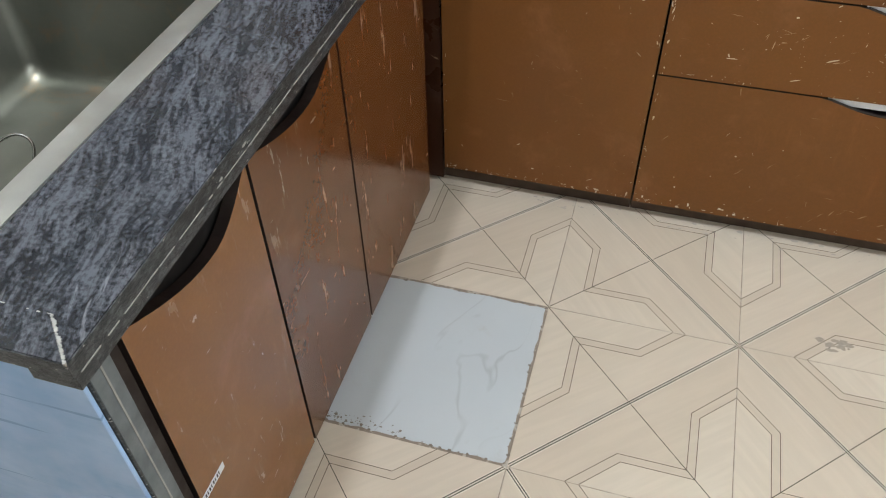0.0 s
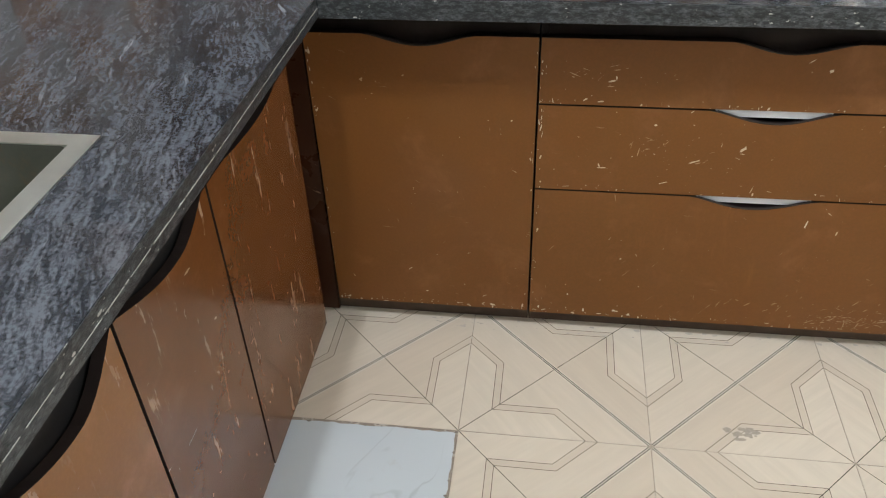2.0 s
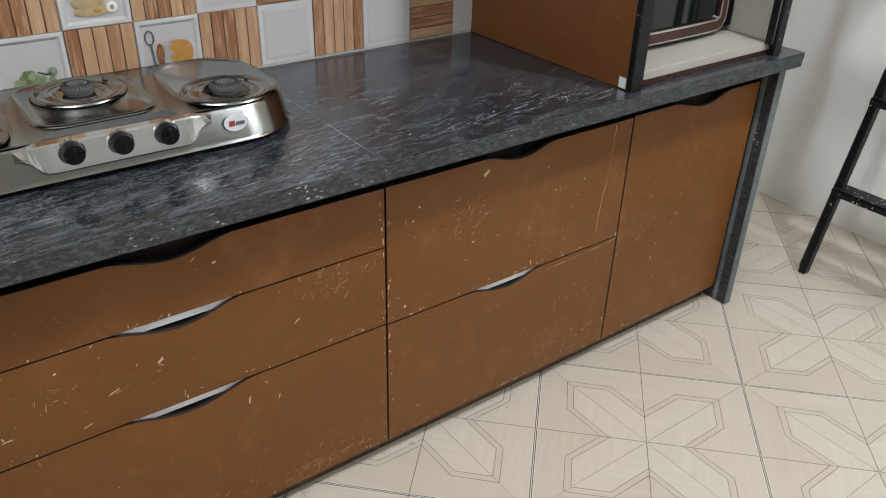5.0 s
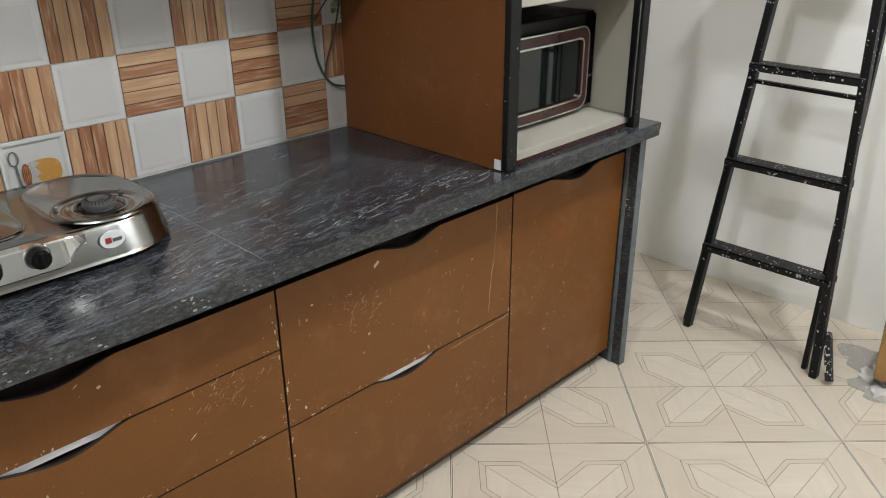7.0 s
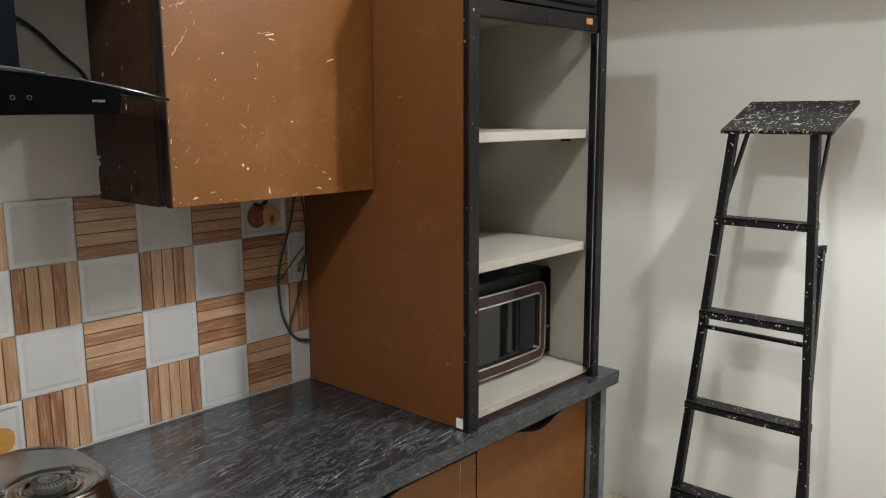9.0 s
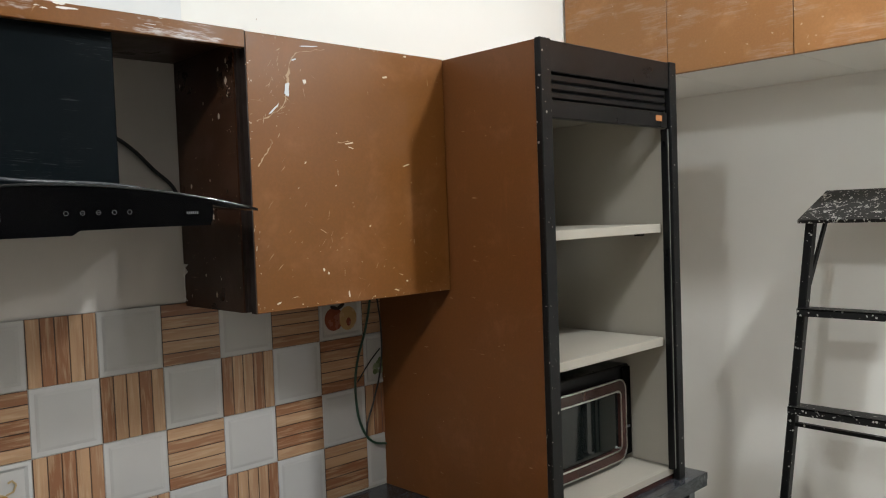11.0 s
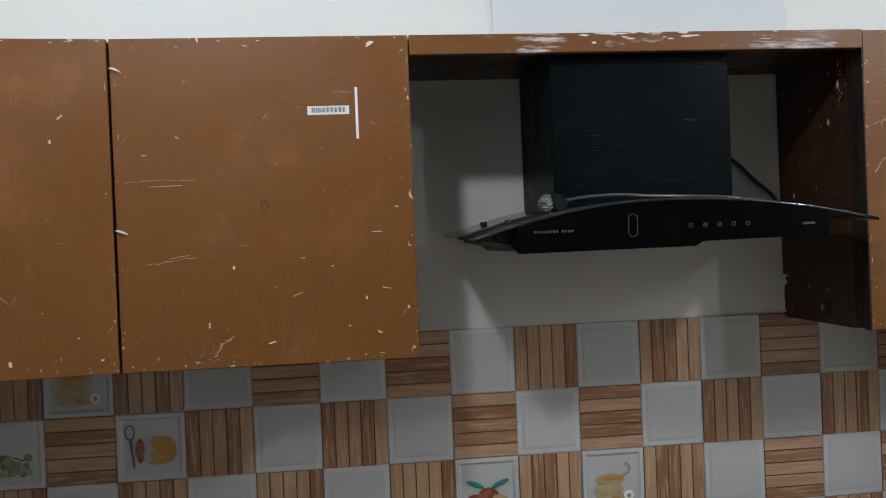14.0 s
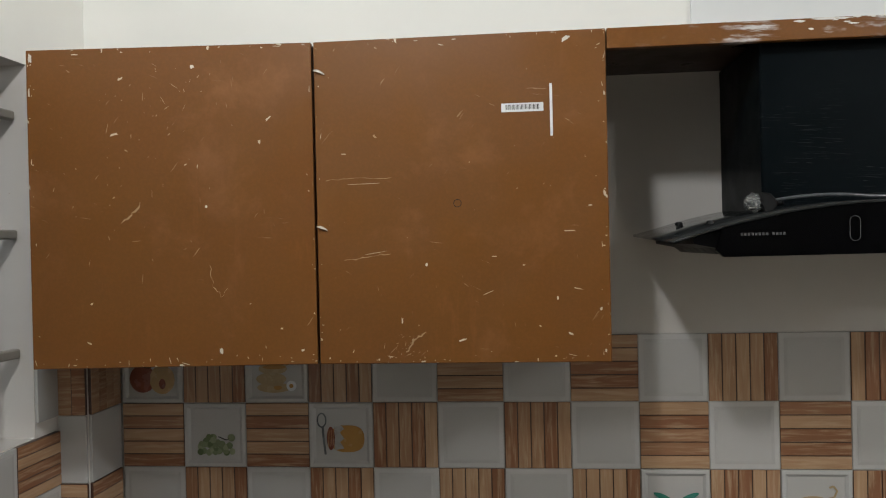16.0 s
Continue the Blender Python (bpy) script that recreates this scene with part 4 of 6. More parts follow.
wc = thing("wall_cabinet", (-0.8, -0.15, ZU0), "brown laminate wall cabinet with two scuffed doors", "cabinet", "wall cabinets")
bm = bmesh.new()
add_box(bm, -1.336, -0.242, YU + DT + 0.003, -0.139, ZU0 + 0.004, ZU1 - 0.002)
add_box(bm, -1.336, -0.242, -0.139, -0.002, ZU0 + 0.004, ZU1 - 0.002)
part("carcass", bm, M_BROWN_SHADED, wc, "brown carcass with shade in its colour")
dl = hung_door(-1.336, -0.788, YU, wc)
DOOR_TURN = Matrix.Translation((-0.788, YU, 0)) @ Matrix.Rotation(radians(4.4), 4, 'Z') @ Matrix.Translation((0.788, -YU, 0))
dl.matrix_basis = DOOR_TURN
dr = hung_door(-0.786, -0.240, YU, wc)
stick = part("sticker", box(-0.433, -0.356, YU - 0.0008, YU - 0.0002, 1.930, 1.946), M_PALE, dr, "white barcode sticker")
bm = bmesh.new()
for k in range(26):
    xx = -0.425 + k * 0.0024
    add_box(bm, xx, xx + 0.0009 + 0.0007 * ((k * 7) % 3 == 0), YU - 0.0011, YU - 0.0009, 1.934, 1.943)
part("barcode", bm, M_EDGE, dr)
part("paint_drip", box(-0.3445, -0.3395, YU - 0.0012, YU - 0.0002, 1.884, 1.980, 0.0004), M_PALE, dr, "long white paint drip")
bm = bmesh.new()
for k in range(20):
    a = 2 * math.pi * k / 20
    b = 2 * math.pi * (k + 1) / 20
    add_beam(bm, (-0.518 + 0.007 * math.cos(a), YU - 0.0004, 1.765 + 0.007 * math.sin(a)), (-0.518 + 0.007 * math.cos(b), YU - 0.0004, 1.765 + 0.007 * math.sin(b)), 0.0012, 0.0008, (0, 1, 0))
part("ring_mark", bm, M_EDGE, dr, "dark ring mark")
for zz in (2.018, 1.724):
    bm = bmesh.new()
    for q in range(6):
        a, b = q / 6, (q + 1) / 6
        add_beam(bm, (-0.786 + 0.022 * a, YU - 0.002 - 0.004 * math.sin(math.pi * a), zz + 0.004 - 0.008 * a * a), (-0.786 + 0.022 * b, YU - 0.002 - 0.004 * math.sin(math.pi * b), zz + 0.004 - 0.008 * b * b), 0.0015 + 0.003 * math.sin(math.pi * (a + b) / 2), 0.0015, (0, 1, 0))
    part("paint_flake", bm, M_DAB, dr, "curled flake of white paint")
# the board over the hood
val = thing("hood_valance", (0.22, -0.2, 2.04), "narrow brown laminate board over the hood, smeared with plaster", "valance")
part("board", box(-0.239, 0.668, YU, YU + DT, 2.039, ZU1, 0.001), M_BROWN_SMEAR, val)
# the recess behind the board gets its shade from the darker laminate
part("top_board", box(-0.240, 0.662, YU + DT, -0.002, 2.056, 2.074), M_BROWN_SHADED, val)
random.seed(5)
bm = bmesh.new()
for k in range(18):
    c = random.choice((0.02, 0.05, 0.16, 0.20, 0.30, 0.46, 0.50))
    u = c + random.gauss(0, 0.035)
    w, h = 0.010 + 0.045 * random.random() ** 2, 0.0006 + 0.0022 * random.random() ** 2
    z = 2.0755 - 0.020 * random.random() ** 2.2
    top_z, low_z, tip = [], [], random.uniform(-0.002, 0.002)
    for q in range(7):
        sx = q / 6
        mid = z + tip * sx + 0.0012 * noise.noise(Vector((u * 40 + sx * 3, k, 0)))
        hh = h * math.sin(math.pi * (0.08 + 0.84 * sx)) * (0.7 + 0.6 * random.random())
        top_z.append((u + w * sx, min(mid + hh, 2.0758)))
        low_z.append((u + w * sx, min(mid - hh, 2.0757)))
    bm.faces.new([bm.verts.new((a, YU - 0.0006 - k * 0.00001, b)) for a, b in top_z + low_z[::-1]])
part("smeared_plaster", bm, M_PATCH, val, "white plaster smears")["kind"] = "stuff"

wc = thing("wall_cabinet", (0.97, -0.15, ZU0), "brown laminate wall cabinet with one peeling door", "cabinet", "wall cabinets")
hung_carcass(0.664, 1.266, wc, -0.279)
# black sheet added to make the gap behind the door read as shade
part("gap_seal", box(0.670, 1.258, -0.2905, -0.2792, ZU0 + 0.006, ZU1 - 0.004), M_EDGE, wc, "black sheet for the shade in the gap behind the door")
d_right = d = part("door", box(0.681, 1.264, -0.311, -0.291, ZU0 + 0.002, ZU1 + 0.003, 0.0012), M_BROWN, wc)
part("edge_band", box(0.6780, 0.6808, -0.3108, -0.2908, ZU0 + 0.002, ZU1 + 0.003), M_EDGE, d)

# ---- cooker hood ----
hood = thing("cooker_hood", (0.22, -0.2, 1.66), "black chimney cooker hood with a curved glass canopy", "cooker hood")
part("chimney", box(0.037, 0.402, -0.300, -0.002, 1.700, 2.054, 0.003), M_HOOD, hood, "scratched blue-black metal chimney")


def canopy_z(x, y=-0.43):
    """The curved canopy: high in the middle, low at both ends, and falling a little towards the front."""
    drop = 0.061 * ((x - 0.222) / 0.366) ** 2 if x < 0.222 else 0.054 * ((x - 0.222) / 0.415) ** 2
    return 1.748 - drop + 0.036 * (y + 0.43)


N = 24
bm = bmesh.new()
for k in range(N):
    xa, xb = -0.146 + 0.768 * k / N, -0.146 + 0.768 * (k + 1) / N
    for (ya, yb) in ((-0.43, -0.012),):
        vs = []
        for x, y, dz in ((xa, ya, 0), (xb, ya, 0), (xb, yb, 0), (xa, yb, 0), (xa, ya, -0.005), (xb, ya, -0.005), (xb, yb, -0.005), (xa, yb, -0.005)):
            vs.append(bm.verts.new((x - (0.010 if y > -0.2 and x < -0.14 else 0), y, canopy_z(x, y) + dz)))
        for f in ((0, 1, 2, 3), (7, 6, 5, 4), (0, 4, 5, 1), (3, 2, 6, 7)):
            bm.faces.new([vs[i] for i in f])
        if k == 0:
            bm.faces.new([vs[i] for i in (0, 3, 7, 4)])
        if k == N - 1:
            bm.faces.new([vs[i] for i in (1, 5, 6, 2)])
bmesh.ops.remove_doubles(bm, verts=bm.verts, dist=1e-5)
part("glass_canopy", bm, M_CANOPY, hood, "curved smoked glass canopy", smooth=True)
pts = [(-0.066 + 0.589 * k / 16, canopy_z(-0.066 + 0.589 * k / 16) - 0.006) for k in range(17)]
fascia = pts[::-1] + [(-0.076, 1.668), (-0.064, 1.657), (0.264, 1.6585), (0.279, 1.668), (0.518, 1.668), (0.524, 1.690)]
fas = part("fascia", prism(fascia, 'y', -0.432, -0.418), M_HOODGLASS, hood, "glossy black glass control fascia")
part("body", prism([(-0.112, canopy_z(-0.112) - 0.007), (-0.110, 1.680), (-0.072, 1.672), (-0.058, 1.661), (0.512, 1.670), (0.516, 1.690), (0.40, 1.728), (0.222, 1.739), (0.04, 1.726)], 'y', -0.417, -0.03), M_HOODBODY, hood)
for k, w in enumerate((0.046, 0.020)):
    u = -0.037 + k * 0.051
    bm = bmesh.new()
    for j in range(8 if k == 0 else 4):
        add_box(bm, u + j * 0.0058, u + j * 0.0058 + 0.0038, -0.4328, -0.4322, 1.6922, 1.6968)
    part("print_bar", bm, M_SILVER, fas)
bm = bmesh.new()
for k in range(6):
    add_box(bm, 0.470 + k * 0.004, 0.473 + k * 0.004, -0.4328, -0.4322, 1.690, 1.6945)
part("print_bar", bm, M_SILVER, fas)
for k in range(5):
    u = 0.255 + k * 0.027
    bm = bmesh.new()
    for j in range(10):
        a, b = 2 * math.pi * j / 10, 2 * math.pi * (j + 1) / 10
        rr = 0.0038
        add_beam(bm, (u + rr * math.cos(a), -0.4326, 1.6965 + rr * math.sin(a)), (u + rr * math.cos(b), -0.4326, 1.6965 + rr * math.sin(b)), 0.0010, 0.0006, (0, 1, 0))
    if k in (1, 2):
        add_box(bm, u - 0.0025, u + 0.0025, -0.4328, -0.4322, 1.696, 1.697)
    part("touch_symbol", bm, M_SILVER, fas)
bm = bmesh.new()
loop = [(0.146 + 0.0085 * math.cos(radians(a)), (0.012 if a < 180 else -0.012) + 1.7005 + 0.0085 * math.sin(radians(a))) for a in range(0, 360, 18)]
for p, q in zip(loop, loop[1:] + loop[:1]):
    add_beam(bm, (p[0], -0.4326, p[1]), (q[0], -0.4326, q[1]), 0.0011, 0.0008, (0, 1, 0))
part("sensor_ring", bm, M_SILVER, fas, "oval silver sensor ring")
for hx, hy in ((-0.080, -0.13), (-0.062, -0.33)):
    bm = bmesh.new()
    add_cyl(bm, (hx, hy, canopy_z(hx, hy) + 0.003), 0.0085, 0.007, 0.007, 16, bevel=0.001)
    part("glass_fixing", bm, M_BLACK, hood)
# the flex lying on the canopy, and its plug in clear film
FLEX = [(0.052, -0.322, 0.016), (0.075, -0.320, 0.016), (0.11, -0.322, 0.015), (0.16, -0.330, 0.012), (0.22, -0.325, 0.006), (0.30, -0.315, 0.005), (0.38, -0.325, 0.006), (0.46, -0.31, 0.004), (0.50, -0.25, 0.004), (0.53, -0.12, 0.004)]
tagged(tube("power_flex", [(x, y, canopy_z(x, y) + h) for x, y, h in FLEX], 0.0034, M_WRAP), "grey film-wrapped flex lying along the hood canopy", "cable")
plug = thing("plug", (0.025, -0.33, canopy_z(0.025, -0.33)), "black plug wrapped in clear film lying on the hood canopy", "plug")
pz = canopy_z(0.02, -0.325)
bm = prism([(0.030, pz - 0.001), (0.046, pz + 0.002), (0.052, pz + 0.012), (0.050, pz + 0.022), (0.040, pz + 0.034), (0.026, pz + 0.036), (0.022, pz + 0.020)], 'y', -0.342, -0.306)
bmesh.ops.bevel(bm, geom=list(bm.edges), offset=0.002, segments=1, affect='EDGES')
part("plug_body", bm, M_BLACK, plug)
bm = bmesh.new()
for k in range(4):
    add_cyl(bm, (0.054 + 0.004 * k, -0.322, pz + 0.017), 0.0062 - 0.0004 * k, 0.0062 - 0.0004 * k, 0.0026, 14, 'x')
part("strain_relief", bm, M_BLACK, plug)
for py, pzz in ((-0.335, 0.008), (-0.312, 0.008), (-0.324, 0.022)):
    bm = bmesh.new()
    add_cyl(bm, (0.014, py, pz + pzz), 0.0028, 0.0028, 0.020, 12, 'x')
    part("pin", bm, M_PANEL, plug, "bright metal pin")
bm = bmesh.new()
bmesh.ops.create_icosphere(bm, subdivisions=3, radius=0.017)
for v in bm.verts:
    v.co *= 1 + 0.30 * noise.noise(v.co * 95)
    v.co.x *= 0.85
bmesh.ops.translate(bm, vec=(0.014, -0.324, pz + 0.018), verts=bm.verts)
for v in bm.verts:
    v.co.z = max(v.co.z, canopy_z(v.co.x, v.co.y) + 0.0005)
part("film", bm, M_GLASSEDGE, plug, "crumpled clear film")
tagged(tube("hood_cable", [(0.40, -0.03, 1.93), (0.47, -0.012, 1.895), (0.542, -0.008, 1.855), (0.60, -0.01, 1.80), (0.645, -0.012, 1.757), (0.658, -0.02, 1.71)], 0.0045, M_CORD_B), "black cable running down beside the hood", "cable")

# ---- tall shutter unit ----
TX0, TX1, TY = 1.268, 1.872, -0.622
tall = thing("shutter_cabinet", (1.57, -0.3, CT), "tall brown cabinet with white shelves and a black roller shutter", "cabinet")
ZS = 2.078
part("side_panel", box(TX0, TX0 + 0.018, TY, -0.002, CT + 0.0008, ZS, 0.001), M_BROWN_SIDE, tall, "scuffed red-brown laminate side")
part("side_panel", box(TX1 - 0.018, TX1, TY, -0.002, CT + 0.0008, ZS, 0.001), M_BROWN, tall)
part("top_panel", box(TX0 + 0.018, TX1 - 0.018, TY + 0.004, -0.002, ZS - 0.02, ZS - 0.002), M_BROWN, tall)
part("back_panel", box(TX0 + 0.019, TX1 - 0.019, -0.016, -0.003, CT + 0.02, ZS - 0.022), M_INNER, tall, "white back board")
part("lining", box(TX0 + 0.0185, TX0 + 0.024, TY + 0.02, -0.018, CT + 0.036, ZS - 0.022), M_INNER, tall)
part("lining", box(TX1 - 0.024, TX1 - 0.0185, TY + 0.004, -0.018, CT + 0.036, ZS - 0.022), M_INNER, tall)
part("bottom_board", box(TX0 + 0.0185, TX1 - 0.0185, TY + 0.008, -0.018, CT + 0.001, CT + 0.035, 0.001), M_INNER, tall, "white bottom board")
part("bottom_edge", box(TX0 + 0.0185, TX1 - 0.0185, TY + 0.003, TY + 0.0075, CT + 0.001, CT + 0.014), M_MWFRAME, tall, "dark brown front edge")
part("bottom_lipping", box(TX0 + 0.0185, TX1 - 0.0185, TY + 0.0032, TY + 0.0075, CT + 0.0145, CT + 0.034), M_INNER, tall)
for z in (1.268, 1.596):
    sh = part("shelf", box(TX0 + 0.025, TX1 - 0.046, TY + 0.012, -0.018, z, z + 0.025, 0.0015), M_INNER, tall, "white shelf board")
    for yy in (TY + 0.09, -0.10):
        part("shelf_pin", box(TX1 - 0.050, TX1 - 0.0245, yy - 0.01, yy + 0.01, z - 0.010, z - 0.0005, 0.001), M_BLACK, sh)
part("ceiling_board", box(TX0 + 0.025, TX1 - 0.025, TY + 0.03, -0.018, 1.935, 1.948), M_INNER, tall)
part("stop_block", box(TX1 - 0.075, TX1 - 0.05, TY + 0.07, TY + 0.10, 1.918, 1.9345, 0.002), M_BLACK, tall)
# shutter frame
part("stile", box(TX0 - 0.004, TX0 + 0.036, TY - 0.020, TY - 0.0005, CT + 0.001, ZS + 0.002, 0.002), M_BLACK_SATIN, tall, "black metal stile")
part("stile", box(TX1 - 0.032, TX1 + 0.002, TY - 0.020, TY - 0.0005, CT + 0.001, ZS + 0.002, 0.002), M_BLACK_SATIN, tall, "black metal stile")
part("track", box(TX1 - 0.044, TX1 - 0.0325, TY - 0.012, TY + 0.006, CT + 0.034, 1.89, 0.001), M_STEEL_RIM, tall, "grey metal shutter track")
part("track_lip", box(TX1 - 0.050, TX1 - 0.0445, TY - 0.016, TY + 0.004, CT + 0.034, 1.89, 0.001), M_BLACK, tall)
shut = part("shutter_box", box(TX0 + 0.0365, TX1 - 0.0325, TY - 0.016, TY + 0.006, 2.003, ZS, 0.002), M_BLACK, tall, "black metal shutter box")
for k in range(3):
    z1 = 2.000 - k * 0.021
    bm = prism([(TY - 0.004, z1 - 0.0195), (TY - 0.010, z1 - 0.015), (TY - 0.010, z1 - 0.004), (TY - 0.004, z1), (TY + 0.006, z1), (TY + 0.006, z1 - 0.0195)], 'x', TX0 + 0.037, TX1 - 0.045)
    part("slat", bm, M_BLACK, tall)
bar = part("bottom_bar", box(TX0 + 0.037, TX1 - 0.045, TY - 0.016, TY + 0.006, 1.893, 1.936, 0.002), M_BLACK, tall, "black shutter bottom bar")
part("badge", box(TX1 - 0.105, TX1 - 0.074, TY - 0.0172, TY - 0.0160, 1.910, 1.926, 0.0004), M_ORANGE, bar, "small copper-coloured badge")
part("bracket", box(TX0 - 0.0025, TX0 - 0.0002, TY + 0.002, TY + 0.024, CT + 0.004, CT + 0.030, 0.0005), M_PALE, tall, "small white corner bracket")

# ---- microwave ----
mw = thing("microwave_oven", (1.58, -0.35, CT + 0.035), "black microwave oven with a brown rounded door frame", "microwave")
MX0, MX1, MZ0, MZ1, MY = 1.345, 1.842, 0.922, 1.200, -0.480
part("body", box(MX0, MX1, MY + 0.002, -0.10, MZ0, MZ1, 0.004), M_BLACK, mw)
for xx in (MX0 + 0.04, MX1 - 0.04):
    for yy in (MY + 0.05, -0.15):
        bm = bmesh.new()
        add_cyl(bm, (xx, yy, CT + 0.044), 0.012, 0.012, 0.018, 14)
        part("foot", bm, M_BLACK, mw)
DX0, DX1, DZ0, DZ1 = MX0 + 0.002, 1.793, 0.927, 1.166


def bow(x):
    """The bowed front of the door."""
    s = (x - (DX0 + DX1) / 2) / ((DX1 - DX0) / 2)
    return MY - 0.012 - 0.007 * (1 - s * s)


def bowed_frame(x0, x1, z0, z1, w, proud, thick, r):
    """A rounded rectangular frame that follows the bow."""
    bm = bmesh.new()
    outer = rounded_outline(x0, x1, z0, z1, r, 5)
    inner = rounded_outline(x0 + w, x1 - w, z0 + w, z1 - w, max(r - w, 0.004), 5)

    def dense(o):
        out = []
        for (a, b), (c, d) in zip(o, o[1:] + o[:1]):
            m = 12 if abs(c - a) > 0.1 else 1
            out += [(a + (c - a) * k / m, b + (d - b) * k / m) for k in range(m)]
        return out
    outer, inner = dense(outer), dense(inner)
    loops = []
    for o, off in ((outer, thick), (outer, 0), (inner, 0), (inner, thick)):
        loops.append([bm.verts.new((u, bow(u) - proud + off, v)) for u, v in o])
    n = len(outer)
    for a, b in zip(loops, loops[1:]):
        for k in range(n):
            bm.faces.new((a[k], a[(k + 1) % n], b[(k + 1) % n], b[k]))
    return bm


door = part("door", bowed_frame(DX0, DX1, DZ0, DZ1, 0.034, 0.006, 0.02, 0.036), M_MWFRAME, mw, "glossy dark brown door frame with rounded corners")
part("trim", bowed_frame(DX0 - 0.001, DX1 + 0.0015, DZ0 - 0.0015, DZ1 + 0.0015, 0.0035, 0.0075, 0.006, 0.037), M_STEEL_RIM, door, "thin silver trim")
part("trim", bowed_frame(DX0 + 0.028, DX1 - 0.026, DZ0 + 0.028, DZ1 - 0.030, 0.0045, 0.0080, 0.012, 0.020), M_STEEL_RIM, door, "silver inner trim")
bm = bmesh.new()
rows = []
for k in range(13):
    x = DX0 + 0.03 + (DX1 - DX0 - 0.06) * k / 12
    rows.append((bm.verts.new((x, bow(x) + 0.002, DZ0 + 0.03)), bm.verts.new((x, bow(x) + 0.002, DZ1 - 0.03))))
for (a, b), (c, d2) in zip(rows, rows[1:]):
    bm.faces.new((a, c, d2, b))
part("glass", bm, M_MWGLASS, door, "dark reflecting glass")
part("control_strip", box(1.797, MX1 - 0.003, MY - 0.006, MY + 0.0015, MZ0 + 0.006, MZ1 - 0.006, 0.002), M_HOODGLASS, mw, "black control strip")
part("print_bar", box(1.808, 1.830, MY - 0.0068, MY - 0.0062, 1.010, 1.017), M_SILVER, mw)

# ---- loft cupboards ----
LX, LZ = 2.20, 2.108
LY = [-0.004, -0.424, -0.842, -1.262, -1.682, -2.10]
for k, (y1, y0) in enumerate(zip(LY, LY[1:])):
    loft = thing("loft_cupboard", (2.5, (y0 + y1) / 2, LZ), "brown laminate loft cupboard high on the wall", "cupboard", "loft cupboards")
    part("carcass", box(LX + 0.02, XR - 0.001, y0 + 0.001, y1 - 0.001, LZ + 0.002, 2.74), M_WALL_W, loft, "white carcass")
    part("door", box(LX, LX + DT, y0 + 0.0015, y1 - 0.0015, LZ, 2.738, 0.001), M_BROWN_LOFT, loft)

# ---- step ladder ----
lad = thing("step_ladder", (2.36, -0.9, 0), "black metal step ladder splashed with white paint", "ladder")


def leg_l(z):
    return Vector((2.345 + 0.045 * z, -0.655 - 0.090 * z, z))


def leg_r(z):
    return Vector((2.325 + 0.050 * z, -1.140 + 0.050 * z, z))


ZP = 1.605
for f in (leg_l, leg_r):
    bm = bmesh.new()
    add_beam(bm, f(0.0), f(ZP), 0.034, 0.026, (0, 1, 0))
    part("front_leg", bm, M_LADDER, lad)
for z in (0.355, 0.680, 1.005, 1.325):
    a, b = leg_l(z), leg_r(z)
    bm = bmesh.new()
    x0 = (a.x + b.x) / 2
    add_box(bm, -0.036, 0.036, b.y - 0.006, a.y + 0.006, -0.002, 0.002)
    add_box(bm, -0.036, -0.032, b.y - 0.006, a.y + 0.006, -0.022, 0.002)
    add_box(bm, 0.032, 0.036, b.y - 0.006, a.y + 0.006, -0.022, 0.002)
    bmesh.ops.translate(bm, vec=(x0 + 0.004, 0, z), verts=bm.verts)
    part("step", bm, M_LADDER_STEP, lad, "narrow metal step with paint splashes")
bm = bmesh.new()
add_beam(bm, leg_l(0.945), leg_r(0.945), 0.020, 0.012, (0, 0, 1))
part("cross_bar", bm, M_LADDER, lad)
# platform, tilted up towards the wall
bm = prism([(2.376, 1.600), (2.622, 1.694), (2.618, 1.704), (2.371, 1.610)], 'y', -1.118, -0.772)
part("platform", bm, M_LADDER_TOP, lad, "paint-covered tilted platform")
for f, dy in ((leg_l, -0.02), (leg_r, 0.02)):
    bm = bmesh.new()
    add_beam(bm, f(1.36) + Vector((0.012, 0, 0)), Vector((2.575, f(1.66).y, 1.676)), 0.020, 0.008, (0, 1, 0))
    part("platform_strut", bm, M_LADDER, lad)
# folded rear legs
for f, s in ((leg_l, -1), (leg_r, -1)):
    bm = bmesh.new()
    p, q = f(1.245), f(0.0)
    da, db = ((0.045, -0.016, 0), (0.033, 0.045, 0)) if f is leg_r else ((0.045, 0.020, 0), (0.040, 0.028, 0))
    add_beam(bm, p + Vector(da), q + Vector(db), 0.026, 0.016, (0, 1, 0))
    part("rear_leg", bm, M_LADDER, lad)
    bm = bmesh.new()
    add_beam(bm, p + Vector((0.015, da[1] * 0.4, 0)), p + Vector((0.058, da[1] - 0.006, 0)), 0.012, 0.024, (0, 0, 1))
    part("hinge", bm, M_LADDER, lad)
tagged(part("metal_channel", add_beam(bmesh.new(), (2.385, -1.138, 0.15), (2.310, -1.196, 0.014), 0.040, 0.020, (0, 1, 0)), M_LADDER_TOP), "short splashed metal channel lying against the ladder", "metal channel")

# ---- cardboard box and rubble ----
cb = thing("cardboard_box", (2.62, -1.50, 0.0), "brown cardboard box with taped flaps standing on rubble", "box")
rot = Matrix.Translation((2.537, -1.482, 0.040)) @ Matrix.Rotation(radians(3), 4, 'Z')
bm = box(-0.145, 0.145, -0.19, 0.19, 0.0, 0.235, 0.004)
for v in bm.verts:
    v.co.x += 0.012 * noise.noise(v.co * 5)
    v.co.y += 0.012 * noise.noise(v.co * 5 + Vector((3, 1, 0)))
